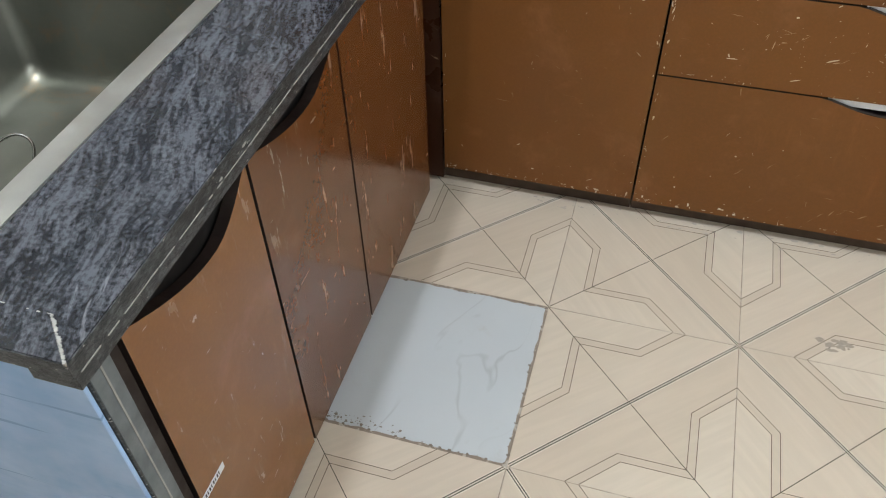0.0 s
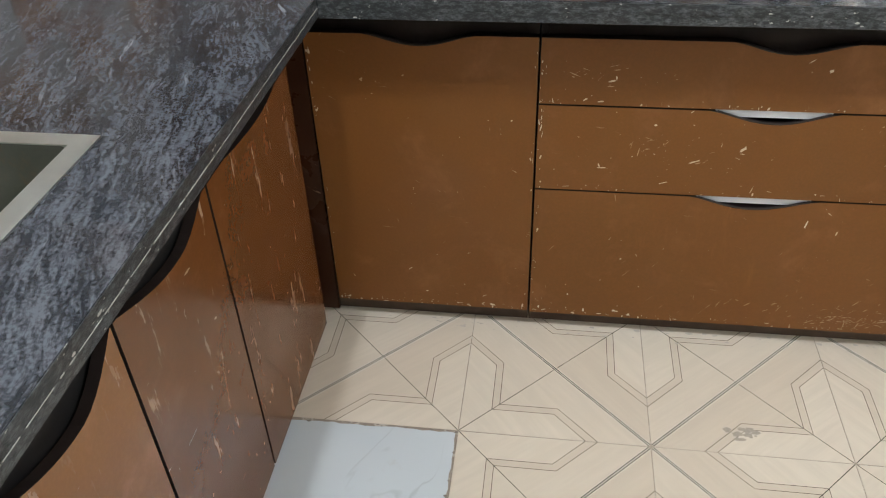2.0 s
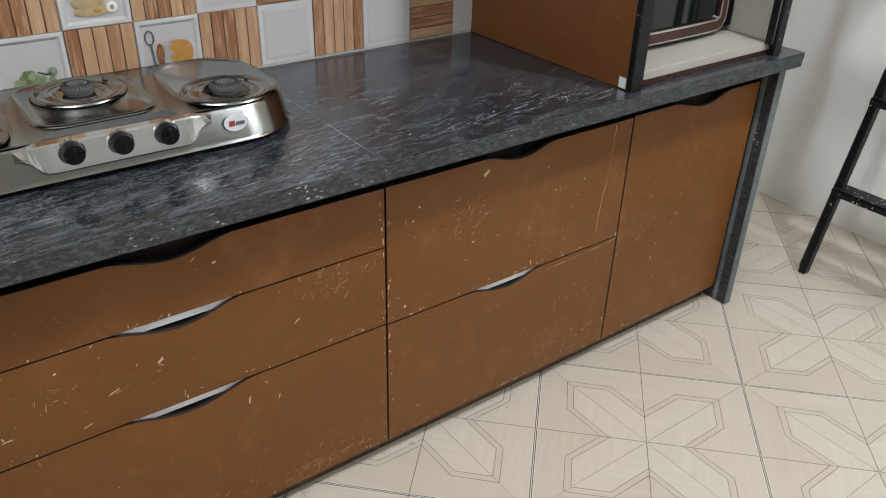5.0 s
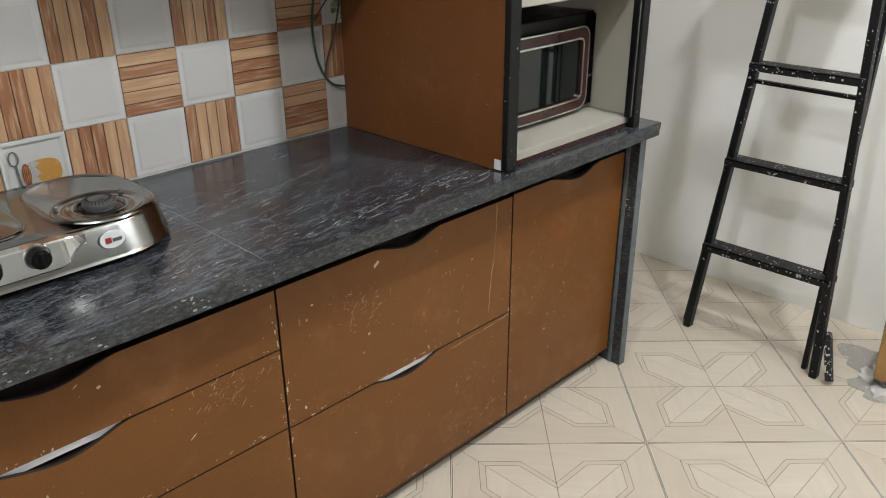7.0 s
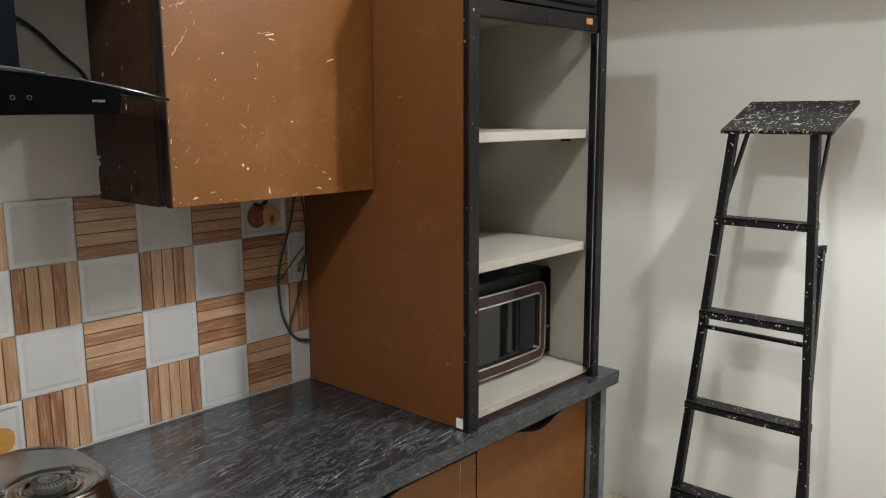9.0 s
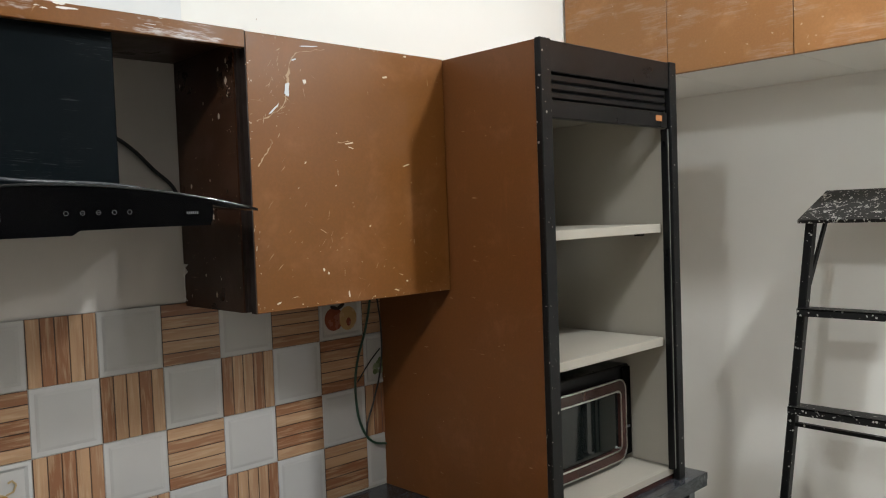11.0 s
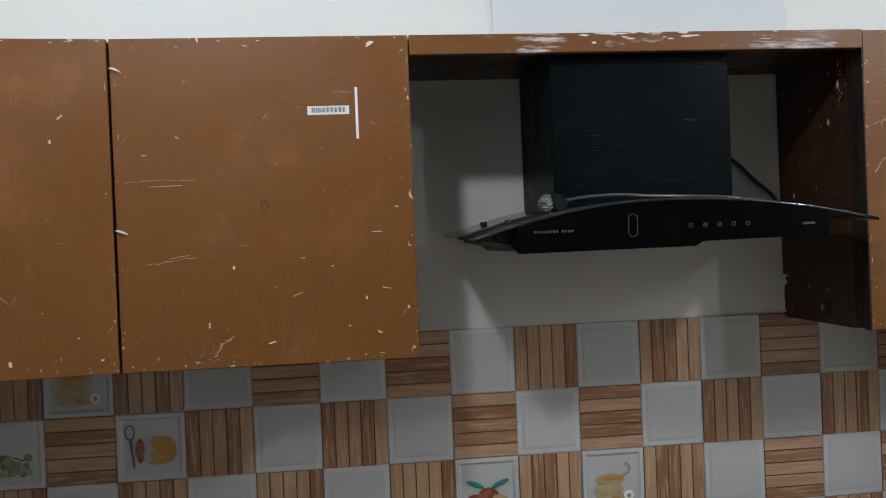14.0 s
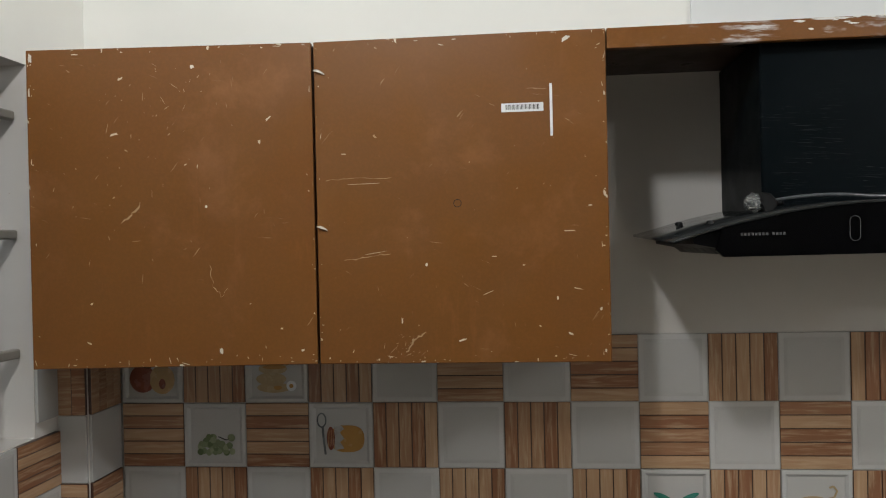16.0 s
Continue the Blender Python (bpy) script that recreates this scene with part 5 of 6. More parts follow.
bmesh.ops.transform(bm, matrix=rot, verts=bm.verts)
part("carton", bm, M_CARD, cb)
bm = prism([(-0.147, 0.236), (-0.01, 0.272), (0.145, 0.236), (0.145, 0.240), (-0.01, 0.276), (-0.147, 0.240)], 'y', -0.19, 0.19)
bmesh.ops.transform(bm, matrix=rot, verts=bm.verts)
part("flap", bm, M_CARD, cb)
bm = box(-0.1475, -0.1458, 0.02, 0.08, 0.10, 0.235)
bmesh.ops.transform(bm, matrix=rot, verts=bm.verts)
part("tape", bm, M_WINGLASS, cb, "clear packing tape")
random.seed(11)
bm = bmesh.new()
for k in range(70):
    a, r = random.random() * 6.28, random.random() ** 0.6
    c = Vector((2.50 + 0.17 * r * math.cos(a), -1.43 + 0.18 * r * math.sin(a), 0.0))
    s = 0.012 + 0.035 * random.random()
    m = Matrix.Translation(c + Vector((0, 0, s * 0.35))) @ Matrix.Rotation(random.random() * 6, 4, 'Z') @ Matrix.Diagonal((s, s * (0.7 + random.random()), s * 0.45, 1))
    r2 = bmesh.ops.create_icosphere(bm, subdivisions=1, radius=1.0, matrix=m)
    for v in r2["verts"]:
        v.co += Vector((random.uniform(-1, 1), random.uniform(-1, 1), random.uniform(-1, 1))) * s * 0.22
        v.co.z = min(max(v.co.z, 0.0), 0.0395)
tagged(part("plaster_rubble", bm, M_PLASTER), "heap of broken white plaster on the floor", "rubble", kind="stuff")
bm = bmesh.new()
pts = []
for k in range(72):
    a = 2 * math.pi * k / 72
    r = 1 + 0.45 * noise.noise(Vector((math.cos(a) * 1.3, math.sin(a) * 1.3, 4))) + 0.18 * noise.noise(Vector((math.cos(a) * 6, math.sin(a) * 6, 4)))
    pts.append((2.50 + 0.20 * r * math.cos(a), -1.43 + 0.25 * r * math.sin(a)))
pts = [(min(u, XR - 0.002), v) for u, v in pts]
tagged(part("cement_patch", prism(pts, 'z', -0.002, 0.0022), M_CEMENT), "rough grey cement patch smeared on the floor tiles", "cement", kind="structure")
# spot of dried cement on the hob-side tiles
bm = bmesh.new()
random.seed(5)
for k in range(26):
    cx, cy, r = random.gauss(0.147, 0.016), random.gauss(-0.866, 0.008), random.uniform(0.002, 0.009)
    bm.faces.new([bm.verts.new((cx + r * random.uniform(0.6, 1.4) * math.cos(a), cy + 0.7 * r * random.uniform(0.6, 1.4) * math.sin(a), 0.0012 + 0.00003 * k)) for a in [q * math.pi / 4 for q in range(8)]])
tagged(part("cement_spot", bm, M_CRUMB), "dried grey cement spot on a beige floor tile", "cement spot")

# ---- cords by the shutter cabinet ----
tagged(tube("green_cord", [(1.226, -0.02, 1.462), (1.205, -0.016, 1.36), (1.165, -0.014, 1.24), (1.160, -0.013, 1.15), (1.180, -0.013, 1.06), (1.215, -0.014, 1.015), (1.262, -0.016, 1.000)], 0.0035, M_CORD), "loose dark green cord hanging from the wall cabinet", "cord")
tagged(tube("black_cord", [(1.240, -0.022, 1.462), (1.256, -0.020, 1.33), (1.248, -0.018, 1.22), (1.215, -0.016, 1.12), (1.196, -0.016, 1.075), (1.190, -0.016, 1.04)], 0.0025, M_CORD_B), "loose thin black cord hanging on the tiles", "cord")
tagged(tube("black_cord", [(1.166, -0.016, 1.20), (1.195, -0.018, 1.235), (1.222, -0.018, 1.262), (1.25, -0.018, 1.285)], 0.002, M_CORD_B), "loose thin black cord hanging on the tiles", "cord")

# ---- chips along the edges of the fronts ----


def chips(parent, x0, x1, z0, z1, y, n, seed, sides="lrbt"):
    """Small flakes of bare board and dried paint, mostly along the edges."""
    random.seed(seed)
    bm = bmesh.new()
    spots = [(random.uniform(x0, x1), z0 + (z1 - z0) * random.random() ** 1.5) for q in range(4)]
    for k in range(int(n * 0.55)):
        side = random.choice(sides)
        e = abs(random.gauss(0, 0.005)) + 0.001
        if side == "l":
            c = (x0 + e, random.uniform(z0, z1))
        elif side == "r":
            c = (x1 - e, random.uniform(z0, z1))
        elif side == "b":
            c = (random.uniform(x0, x1), z0 + e * 1.6)
        elif side == "t":
            c = (random.uniform(x0, x1), z1 - e)
        else:
            s = random.choice(spots)
            c = (min(max(random.gauss(s[0], 0.05), x0 + 0.004), x1 - 0.004), min(max(random.gauss(s[1], 0.045), z0 + 0.004), z1 - 0.004))
        upright = side in "lr" or random.random() < 0.3
        ra, rb = 0.0005 + 0.0020 * random.random() ** 3, 0.0008 + 0.0075 * random.random() ** 4
        rx, rz = (ra, rb) if upright else (rb, ra)
        turn = random.gauss(0, 0.7) if side not in 'lrbt' else random.gauss(0, 0.2)
        ct, st = math.cos(turn), math.sin(turn)
        vs = []
        m = 7
        for q in range(m):
            a = 2 * math.pi * q / m
            g = 0.65 + 0.6 * random.random()
            du, dv = rx * g * math.cos(a), rz * g * math.sin(a)
            u = min(max(c[0] + du * ct - dv * st, x0 + 0.0003), x1 - 0.0003)
            v = min(max(c[1] + du * st + dv * ct, z0 + 0.0003), z1 - 0.0003)
            vs.append(bm.verts.new((u, y - 0.0003 - 0.000002 * k, v)))
        bm.faces.new(vs)
    ob = part("chipped_paint", bm, M_CHIP, parent, "pale chips and specks of paint")
    ob["kind"] = "stuff"


chips(dl, -1.334, -0.790, ZU0, ZU1, YU, 130, 1, "lrbtbi")
chips(dr, -0.784, -0.242, ZU0, ZU1, YU, 140, 2, "lrrbbti")
chips(d_right, 0.681, 1.264, ZU0 + 0.002, ZU1 + 0.003, -0.311, 120, 3, "llbbti")
for n_, (ob, x0, x1, z0, z1) in enumerate(FRONTS):
    chips(ob, x0 + 0.003, x1 - 0.003, z0, z1 - (0.0 if z1 < 0.7 else 0.03), YD, int(60 + 110 * (x1 - x0) * (z1 - z0) / 0.3), 10 + n_, "lrbbbi")


def tear(parent, pts, w, y, seed):
    """A torn line in the laminate that shows the pale board."""
    random.seed(seed)
    bm = bmesh.new()
    up, low = [], []
    for (a, b), (c, e) in zip(pts, pts[1:]):
        for q in range(6):
            f = q / 6
            u, v = a + (c - a) * f + random.gauss(0, 0.0014), b + (e - b) * f + random.gauss(0, 0.0014)
            g = w * (0.25 + 1.1 * random.random() ** 2)
            dx, dz = -(e - b), (c - a)
            ln = math.hypot(dx, dz)
            up.append((u + dx / ln * g, v + dz / ln * g))
            low.append((u - dx / ln * g, v - dz / ln * g))
    for k in range(len(up) - 1):
        bm.faces.new([bm.verts.new((p[0], y - 0.0007, p[1])) for p in (up[k], up[k + 1], low[k + 1], low[k])])
    bmesh.ops.remove_doubles(bm, verts=bm.verts, dist=1e-6)
    part("tear", bm, M_TEAR, parent, "pale tear in the laminate")


tear(d_right, [(0.885, 2.062), (0.81, 2.048), (0.787, 2.02), (0.780, 1.965), (0.770, 1.925), (0.735, 1.902), (0.692, 1.885)], 0.0014, -0.311, 31)
tear(d_right, [(0.786, 2.010), (0.782, 1.975), (0.778, 1.945)], 0.0036, -0.3113, 32)
tear(d_right, [(0.700, 1.79), (0.716, 1.815), (0.732, 1.835), (0.736, 1.85)], 0.0014, -0.311, 33)
tear(d_right, [(0.915, 1.850), (0.955, 1.852)], 0.0018, -0.311, 34)
two = [o for o in FRONTS if abs(o[1] - 0.603) < 0.01]
tear(two[0][0], [(1.306, 0.765), (1.303, 0.66), (1.288, 0.55), (1.276, 0.43)], 0.0014, YD, 35)
tear(two[1][0], [(1.362, 0.409), (1.25, 0.402), (1.16, 0.398), (1.10, 0.392)], 0.0015, YD, 36)
tear(dr, [(-0.62, 1.490), (-0.60, 1.515), (-0.575, 1.530)], 0.0022, YU, 37)
tear(dr, [(-0.765, 1.815), (-0.70, 1.816), (-0.63, 1.815)], 0.0007, YU, 38)
tear(dr, [(-0.735, 1.662), (-0.69, 1.668), (-0.64, 1.676)], 0.0009, YU, 39)
tear(dl, [(-1.155, 1.742), (-1.130, 1.765), (-1.118, 1.782)], 0.0018, YU, 40)
tear(dl, [(-0.99, 1.66), (-0.985, 1.62), (-0.97, 1.60), (-0.955, 1.62)], 0.0009, YU, 41)


def scuff(parent, x, z, w, h, n, seed, y, lean=0.6):
    """A patch of fine scratches and rubbed specks."""
    random.seed(seed)
    bm = bmesh.new()
    for k in range(n):
        cx, cz = random.gauss(x, w / 2), random.gauss(z, h / 2)
        ln, th = 0.001 + 0.012 * random.random() ** 3, 0.00035 + 0.0009 * random.random() ** 2
        a = random.gauss(lean, 0.5)
        d, q = Vector((math.cos(a), math.sin(a))) * ln, Vector((-math.sin(a), math.cos(a))) * th
        c = Vector((cx, cz))
        bm.faces.new([bm.verts.new((p.x, y - 0.0003 - 0.000002 * k, p.y)) for p in (c - d, c - d * 0.3 - q, c + d * 0.5 - q * 0.7, c + d, c + d * 0.2 + q, c - d * 0.6 + q * 0.8)])
    part("scuff", bm, M_TEAR, parent, "pale scuffed patch of scratches")["kind"] = "stuff"


three = [o for o in FRONTS if abs(o[1] + 0.336) < 0.01 and abs(o[2] - 0.603) < 0.01]
ends = [o for o in FRONTS if abs(o[1] - 1.371) < 0.01]
scuff(three[2][0], 0.500, 0.095, 0.09, 0.022, 70, 61, YD, 0.3)
scuff(three[2][0], 0.30, 0.13, 0.30, 0.05, 40, 62, YD)
scuff(three[1][0], -0.05, 0.53, 0.22, 0.07, 46, 63, YD, 0.7)
scuff(three[1][0], 0.45, 0.58, 0.10, 0.05, 30, 64, YD, 0.5)
scuff(three[0][0], -0.20, 0.70, 0.12, 0.03, 24, 65, YD, 0.3)
scuff(two[1][0], 1.19, 0.25, 0.12, 0.06, 60, 66, YD, 0.7)
scuff(two[0][0], 0.86, 0.63, 0.08, 0.06, 34, 67, YD, 1.1)
scuff(two[0][0], 1.10, 0.55, 0.20, 0.10, 30, 68, YD, 1.2)
scuff(ends[0][0], 1.50, 0.55, 0.10, 0.16, 46, 69, YD, 1.35)
scuff(ends[0][0], 1.65, 0.35, 0.22, 0.20, 40, 70, YD, 0.5)
scuff(dl, -1.06, 1.98, 0.08, 0.08, 30, 71, YU, 1.2)
scuff(dl, -1.15, 1.80, 0.16, 0.16, 40, 72, YU, 1.4)
scuff(dr, -0.62, 1.50, 0.05, 0.03, 24, 73, YU, 1.0)
scuff(d_right, 0.95, 1.62, 0.25, 0.12, 40, 74, -0.311, 1.2)
scuff(d_right, 0.75, 1.98, 0.05, 0.12, 50, 75, -0.311, 1.3)


def dabs(parent, y, seed, marks, mat=M_CHIP):
    """Ragged dabs and strokes of dried paint: (place across, height, width, tallness, turn)."""
    random.seed(seed)
    bm = bmesh.new()
    for k, (u, v, w, h, turn) in enumerate(marks):
        m = 14
        ct, st = math.cos(turn), math.sin(turn)
        vs = []
        for q in range(m):
            a = 2 * math.pi * q / m
            g = 0.30 * (0.65 + 0.5 * random.random())
            du = w * g * math.copysign(abs(math.cos(a)) ** 0.6, math.cos(a))
            dv = h * g * math.copysign(abs(math.sin(a)) ** 0.6, math.sin(a))
            vs.append(bm.verts.new((u + du * ct - dv * st, y - 0.0009 - 0.000004 * k, v + du * st + dv * ct)))
        bm.faces.new(vs)
    part("paint_dab", bm, mat, parent, "dried white paint dabs")["kind"] = "stuff"


dabs(dr, YU, 81, [(-0.578, 1.652, 0.008, 0.012, 0), (-0.337, 1.586, 0.007, 0.011, 0), (-0.259, 1.565, 0.007, 0.012, 0), (-0.252, 1.489, 0.006, 0.013, 0), (-0.626, 1.548, 0.005, 0.020, 0),
                  (-0.315, 1.521, 0.016, 0.006, -0.4), (-0.513, 1.511, 0.024, 0.006, 0.3), (-0.275, 1.755, 0.013, 0.004, 0), (-0.314, 2.061, 0.028, 0.012, 0.5)], M_DAB)
dabs(dr, YU, 82, [(-0.313, 1.709, 0.040, 0.003, 0), (-0.452, 1.665, 0.021, 0.003, 0), (-0.692, 1.806, 0.100, 0.0018, 0.02), (-0.674, 1.676, 0.064, 0.0016, 0.15), (-0.464, 1.598, 0.042, 0.002, 0.4),
                  (-0.398, 1.648, 0.008, 0.004, 0), (-0.370, 1.535, 0.009, 0.004, -0.5), (-0.731, 1.863, 0.016, 0.003, 0), (-0.300, 1.603, 0.030, 0.003, -0.2)])
dabs(dl, YU, 83, [(-0.995, 1.771, 0.009, 0.010, 0), (-0.972, 1.497, 0.011, 0.020, 0.2), (-0.817, 1.495, 0.010, 0.007, 0.5), (-1.016, 2.036, 0.014, 0.012, 0.3), (-1.326, 2.060, 0.012, 0.030, 0), (-1.329, 1.995, 0.006, 0.030, 0)], M_DAB)
dabs(dl, YU, 84, [(-1.154, 2.017, 0.018, 0.007, 0.4), (-0.891, 1.891, 0.009, 0.013, 0.3), (-0.873, 1.935, 0.024, 0.006, 0.7), (-1.168, 1.912, 0.026, 0.008, 0.2), (-0.856, 1.537, 0.009, 0.005, 0), (-1.218, 1.591, 0.011, 0.006, 0.8), (-1.224, 1.516, 0.016, 0.005, -0.4)])
dabs(d_right, -0.311, 85, [(0.929, 1.491, 0.008, 0.028, 0.1), (0.859, 1.554, 0.009, 0.014, 0.4), (0.872, 1.545, 0.009, 0.010, 0), (1.112, 1.507, 0.010, 0.010, 0), (0.827, 1.983, 0.016, 0.018, 0.4), (0.735, 1.488, 0.020, 0.007, 0.3)], M_DAB)
dabs(d_right, -0.311, 86, [(1.123, 1.799, 0.040, 0.006, 0.3), (0.945, 1.848, 0.048, 0.006, 0.2), (0.950, 1.838, 0.030, 0.004, -0.2), (1.063, 2.014, 0.030, 0.008, 0.3), (0.82, 1.80, 0.012, 0.005, 0.6), (1.0, 1.65, 0.010, 0.006, 0.4)])
# film peeling off the upper part of the door
dabs(d_right, -0.3116, 87, [(0.779, 1.962, 0.022, 0.058, -0.12), (0.742, 1.915, 0.070, 0.007, 0.75), (0.800, 2.030, 0.020, 0.007, 0.3), (0.84, 2.064, 0.090, 0.004, 0.10)], M_WINGLASS)
dabs(three[0][0], YD, 88, [(0.219, 0.716, 0.014, 0.011, 0.3), (-0.190, 0.683, 0.026, 0.006, 0.3), (-0.182, 0.690, 0.006, 0.014, 0.1)])
dabs(three[1][0], YD, 89, [(0.090, 0.539, 0.030, 0.011, 0.8), (-0.003, 0.505, 0.046, 0.005, 0.35), (-0.193, 0.481, 0.036, 0.004, 0.05), (-0.200, 0.487, 0.005, 0.014, 0.4), (-0.093, 0.588, 0.010, 0.008, 0), (0.379, 0.518, 0.028, 0.005, 0.6), (-0.06, 0.45, 0.030, 0.004, 0.3)])
dabs(three[2][0], YD, 90, [(0.255, 0.358, 0.006, 0.038, -0.15), (-0.312, 0.074, 0.007, 0.013, 0), (-0.202, 0.072, 0.008, 0.016, 0), (-0.129, 0.076, 0.012, 0.011, 0), (-0.094, 0.066, 0.011, 0.009, 0), (-0.243, 0.120, 0.006, 0.008, 0)], M_DAB)
dabs(two[0][0], YD, 91, [(0.692, 0.700, 0.011, 0.008, 0), (0.880, 0.735, 0.036, 0.014, 0.7), (0.849, 0.562, 0.014, 0.010, 0.4), (0.653, 0.450, 0.010, 0.012, 0)])
scuff(two[0][0], 0.820, 0.649, 0.070, 0.050, 70, 92, YD, 0.7)
scuff(two[1][0], 1.187, 0.125, 0.150, 0.050, 110, 93, YD, 0.5)
scuff(three[2][0], 0.395, 0.088, 0.090, 0.022, 70, 94, YD, 0.3)
scuff(three[1][0], 0.476, 0.592, 0.11, 0.040, 60, 95, YD, 0.6)
# ragged plaster left between the wall and the cabinet's side, and splashes on that side
bm = bmesh.new()
random.seed(52)
edge = [(0.672 - 0.012 * random.random() ** 1.5, 1.486 + 0.0075 * k) for k in range(12)]
bm.faces.new([bm.verts.new((u, -0.004, v)) for u, v in [(0.6655, 1.484)] + [(min(u, 0.664), v) for u, v in edge] + [(0.6655, 1.572)]])
bm.faces.new([bm.verts.new((0.6652, -0.004 - 0.030 * random.random() ** 2, 1.484 + 0.009 * k)) for k in range(11)] + [bm.verts.new((0.6652, -0.001, 1.574)), bm.verts.new((0.6652, -0.001, 1.484))])
part("plaster_flake", bm, M_PATCH, wc, "ragged white plaster flake")
bm = bmesh.new()
for k in range(46):
    v, w = -0.02 - 0.25 * random.random(), 1.49 + 0.56 * random.random() ** 1.2
    if k < 14:
        v, w = -0.262 + random.gauss(0, 0.008), random.gauss(1.99, 0.05)
    r = 0.0008 + 0.005 * random.random() ** 4
    bm.faces.new([bm.verts.new((0.6656 - 0.000003 * k, min(max(v + r * (0.6 + 0.6 * random.random()) * math.cos(a), -0.278), -0.002), min(w + 1.6 * r * (0.6 + 0.6 * random.random()) * math.sin(a), 2.07))) for a in [q * math.pi / 4 for q in range(8)]])
part("paint_splash", bm, M_CHIP, wc, "specks of white paint")["kind"] = "stuff"

# pale scratches on the granite in front of the shutter cabinet and the hob
random.seed(44)
bm = bmesh.new()
for cx, cy, sx, sy, n in ((0.82, -0.590, 0.16, 0.018, 46), (1.08, -0.575, 0.20, 0.020, 54), (0.40, -0.595, 0.20, 0.022, 28), (1.45, -0.605, 0.20, 0.014, 26), (-0.35, -0.56, 0.35, 0.03, 20)):
    for k in range(n):
        u, v = random.gauss(cx, sx / 2), random.gauss(cy, sy)
        v = max(v, YW + 0.006)
        ln, th = 0.003 + 0.034 * random.random() ** 3, 0.0003 + 0.0009 * random.random() ** 2
        a = random.gauss(0.14, 0.10)
        d, q = Vector((math.cos(a), math.sin(a))) * ln, Vector((-math.sin(a), math.cos(a))) * th
        c = Vector((u, v))
        bm.faces.new([bm.verts.new((p.x, p.y, CT + 0.0008 + 0.000002 * k)) for p in (c - d, c - d * 0.3 - q, c + d * 0.5 - q * 0.7, c + d, c + d * 0.2 + q, c - d * 0.6 + q * 0.8)])
part("scratch", bm, M_JOINT_E, top, "pale scratches in the polish")["kind"] = "stuff"

# ---- wall tiles ----
# letters: w white, h wood laid level, v wood upright, then the printed pictures
ROWS_OF_TILES = {}
ROWS_OF_TILES[1.331] = "a" + "v" + "c" + "v" + "w" + "h" + "w" + "h" + "w" + "v" + "w" + "v" + "w" + "h" + "w" + "h" + "a" + "h"
ROWS_OF_TILES[1.181] = "h" + "g" + "h" + "t" + "v" + "w" + "v" + "w" + "h" + "w" + "h" + "w" + "v" + "w" + "v" + "w" + "h" + "g"
ROWS_OF_TILES[1.031] = "w" + "v" + "w" + "v" + "w" + "v" + "w" + "v" + "p" + "v" + "c" + "v" + "w" + "h" + "w" + "h" + "w" + "v"
ROWS_OF_TILES[0.881] = "v" + "w" + "h" + "w" + "h" + "w" + "h" + "w" + "h" + "g" + "v" + "t" + "v" + "w" + "v" + "w" + "h" + "w"
G = 0.0007


def white_tile_mesh():
    """A white square with a raised, softly bevelled field. Faces -y, middle at the origin."""
    bm = bmesh.new()
    h = C / 2 - G
    add_box(bm, -h, h, -0.003, 0.006, -h, h, 0.0010)
    for f in bm.faces:
        f.material_index = 1
    a = [bm.verts.new((sx * (h - 0.011), -0.0036, sz * (h - 0.011))) for sx, sz in ((-1, -1), (1, -1), (1, 1), (-1, 1))]
    b = [bm.verts.new((sx * (h - 0.018), -0.0045, sz * (h - 0.018))) for sx, sz in ((-1, -1), (1, -1), (1, 1), (-1, 1))]
    for k in range(4):
        bm.faces.new((a[k], a[(k + 1) % 4], b[(k + 1) % 4], b[k]))
    bm.faces.new(b)
    return mesh_of("wall_tile_white", bm, [M_WHITE_TILE, M_WHITE_RIM])


def wood_tile_mesh():
    """Five printed planks on one tile."""
    bm = bmesh.new()
    h = C / 2 - G
    add_box(bm, -h, h, -0.0032, 0.006, -h, h)
    for f in bm.faces:
        f.material_index = 1
    p = 2 * h / 5
    for k in range(5):
        z0 = -h + k * p
        add_box(bm, -h + 0.0002, h - 0.0002, -0.0046, -0.003, z0 + 0.0012, z0 + p - 0.0012, 0.0004)
    return mesh_of("wall_tile_wood", bm, [M_WOOD, M_GROOVE])


def picture_tile_mesh():
    """A white square with a stepped frame round a sunken field."""
    bm = bmesh.new()
    h = C / 2 - G
    loops = []
    for s, y in ((h, 0.006), (h, -0.004), (h - 0.0015, -0.0060), (h - 0.0085, -0.0060), (h - 0.0150, -0.0016)):
        loops.append([bm.verts.new((sx * s, y, sz * s)) for sx, sz in ((-1, -1), (1, -1), (1, 1), (-1, 1))])
    for n, (a, b) in enumerate(zip(loops, loops[1:])):
        for k in range(4):
            f = bm.faces.new((a[k], a[(k + 1) % 4], b[(k + 1) % 4], b[k]))
            f.material_index = 1
    bm.faces.new(loops[-1])
    return mesh_of("wall_tile_picture", bm, [M_WHITE_TILE, M_WHITE_RIM])


ME_W, ME_H, ME_P = white_tile_mesh(), wood_tile_mesh(), picture_tile_mesh()


def disc(cx, cz, rx, rz, y=-0.0042, n=20, rot=0.0):
    bm = bmesh.new()
    vs = []
    for k in range(n):
        a = 2 * math.pi * k / n
        u, v = rx * math.cos(a), rz * math.sin(a)
        vs.append(bm.verts.new((cx + u * math.cos(rot) - v * math.sin(rot), y, cz + u * math.sin(rot) + v * math.cos(rot))))
    c = bm.verts.new((cx, y - 0.0012, cz))
    for k in range(n):
        bm.faces.new((vs[k], vs[(k + 1) % n], c))
    return bm


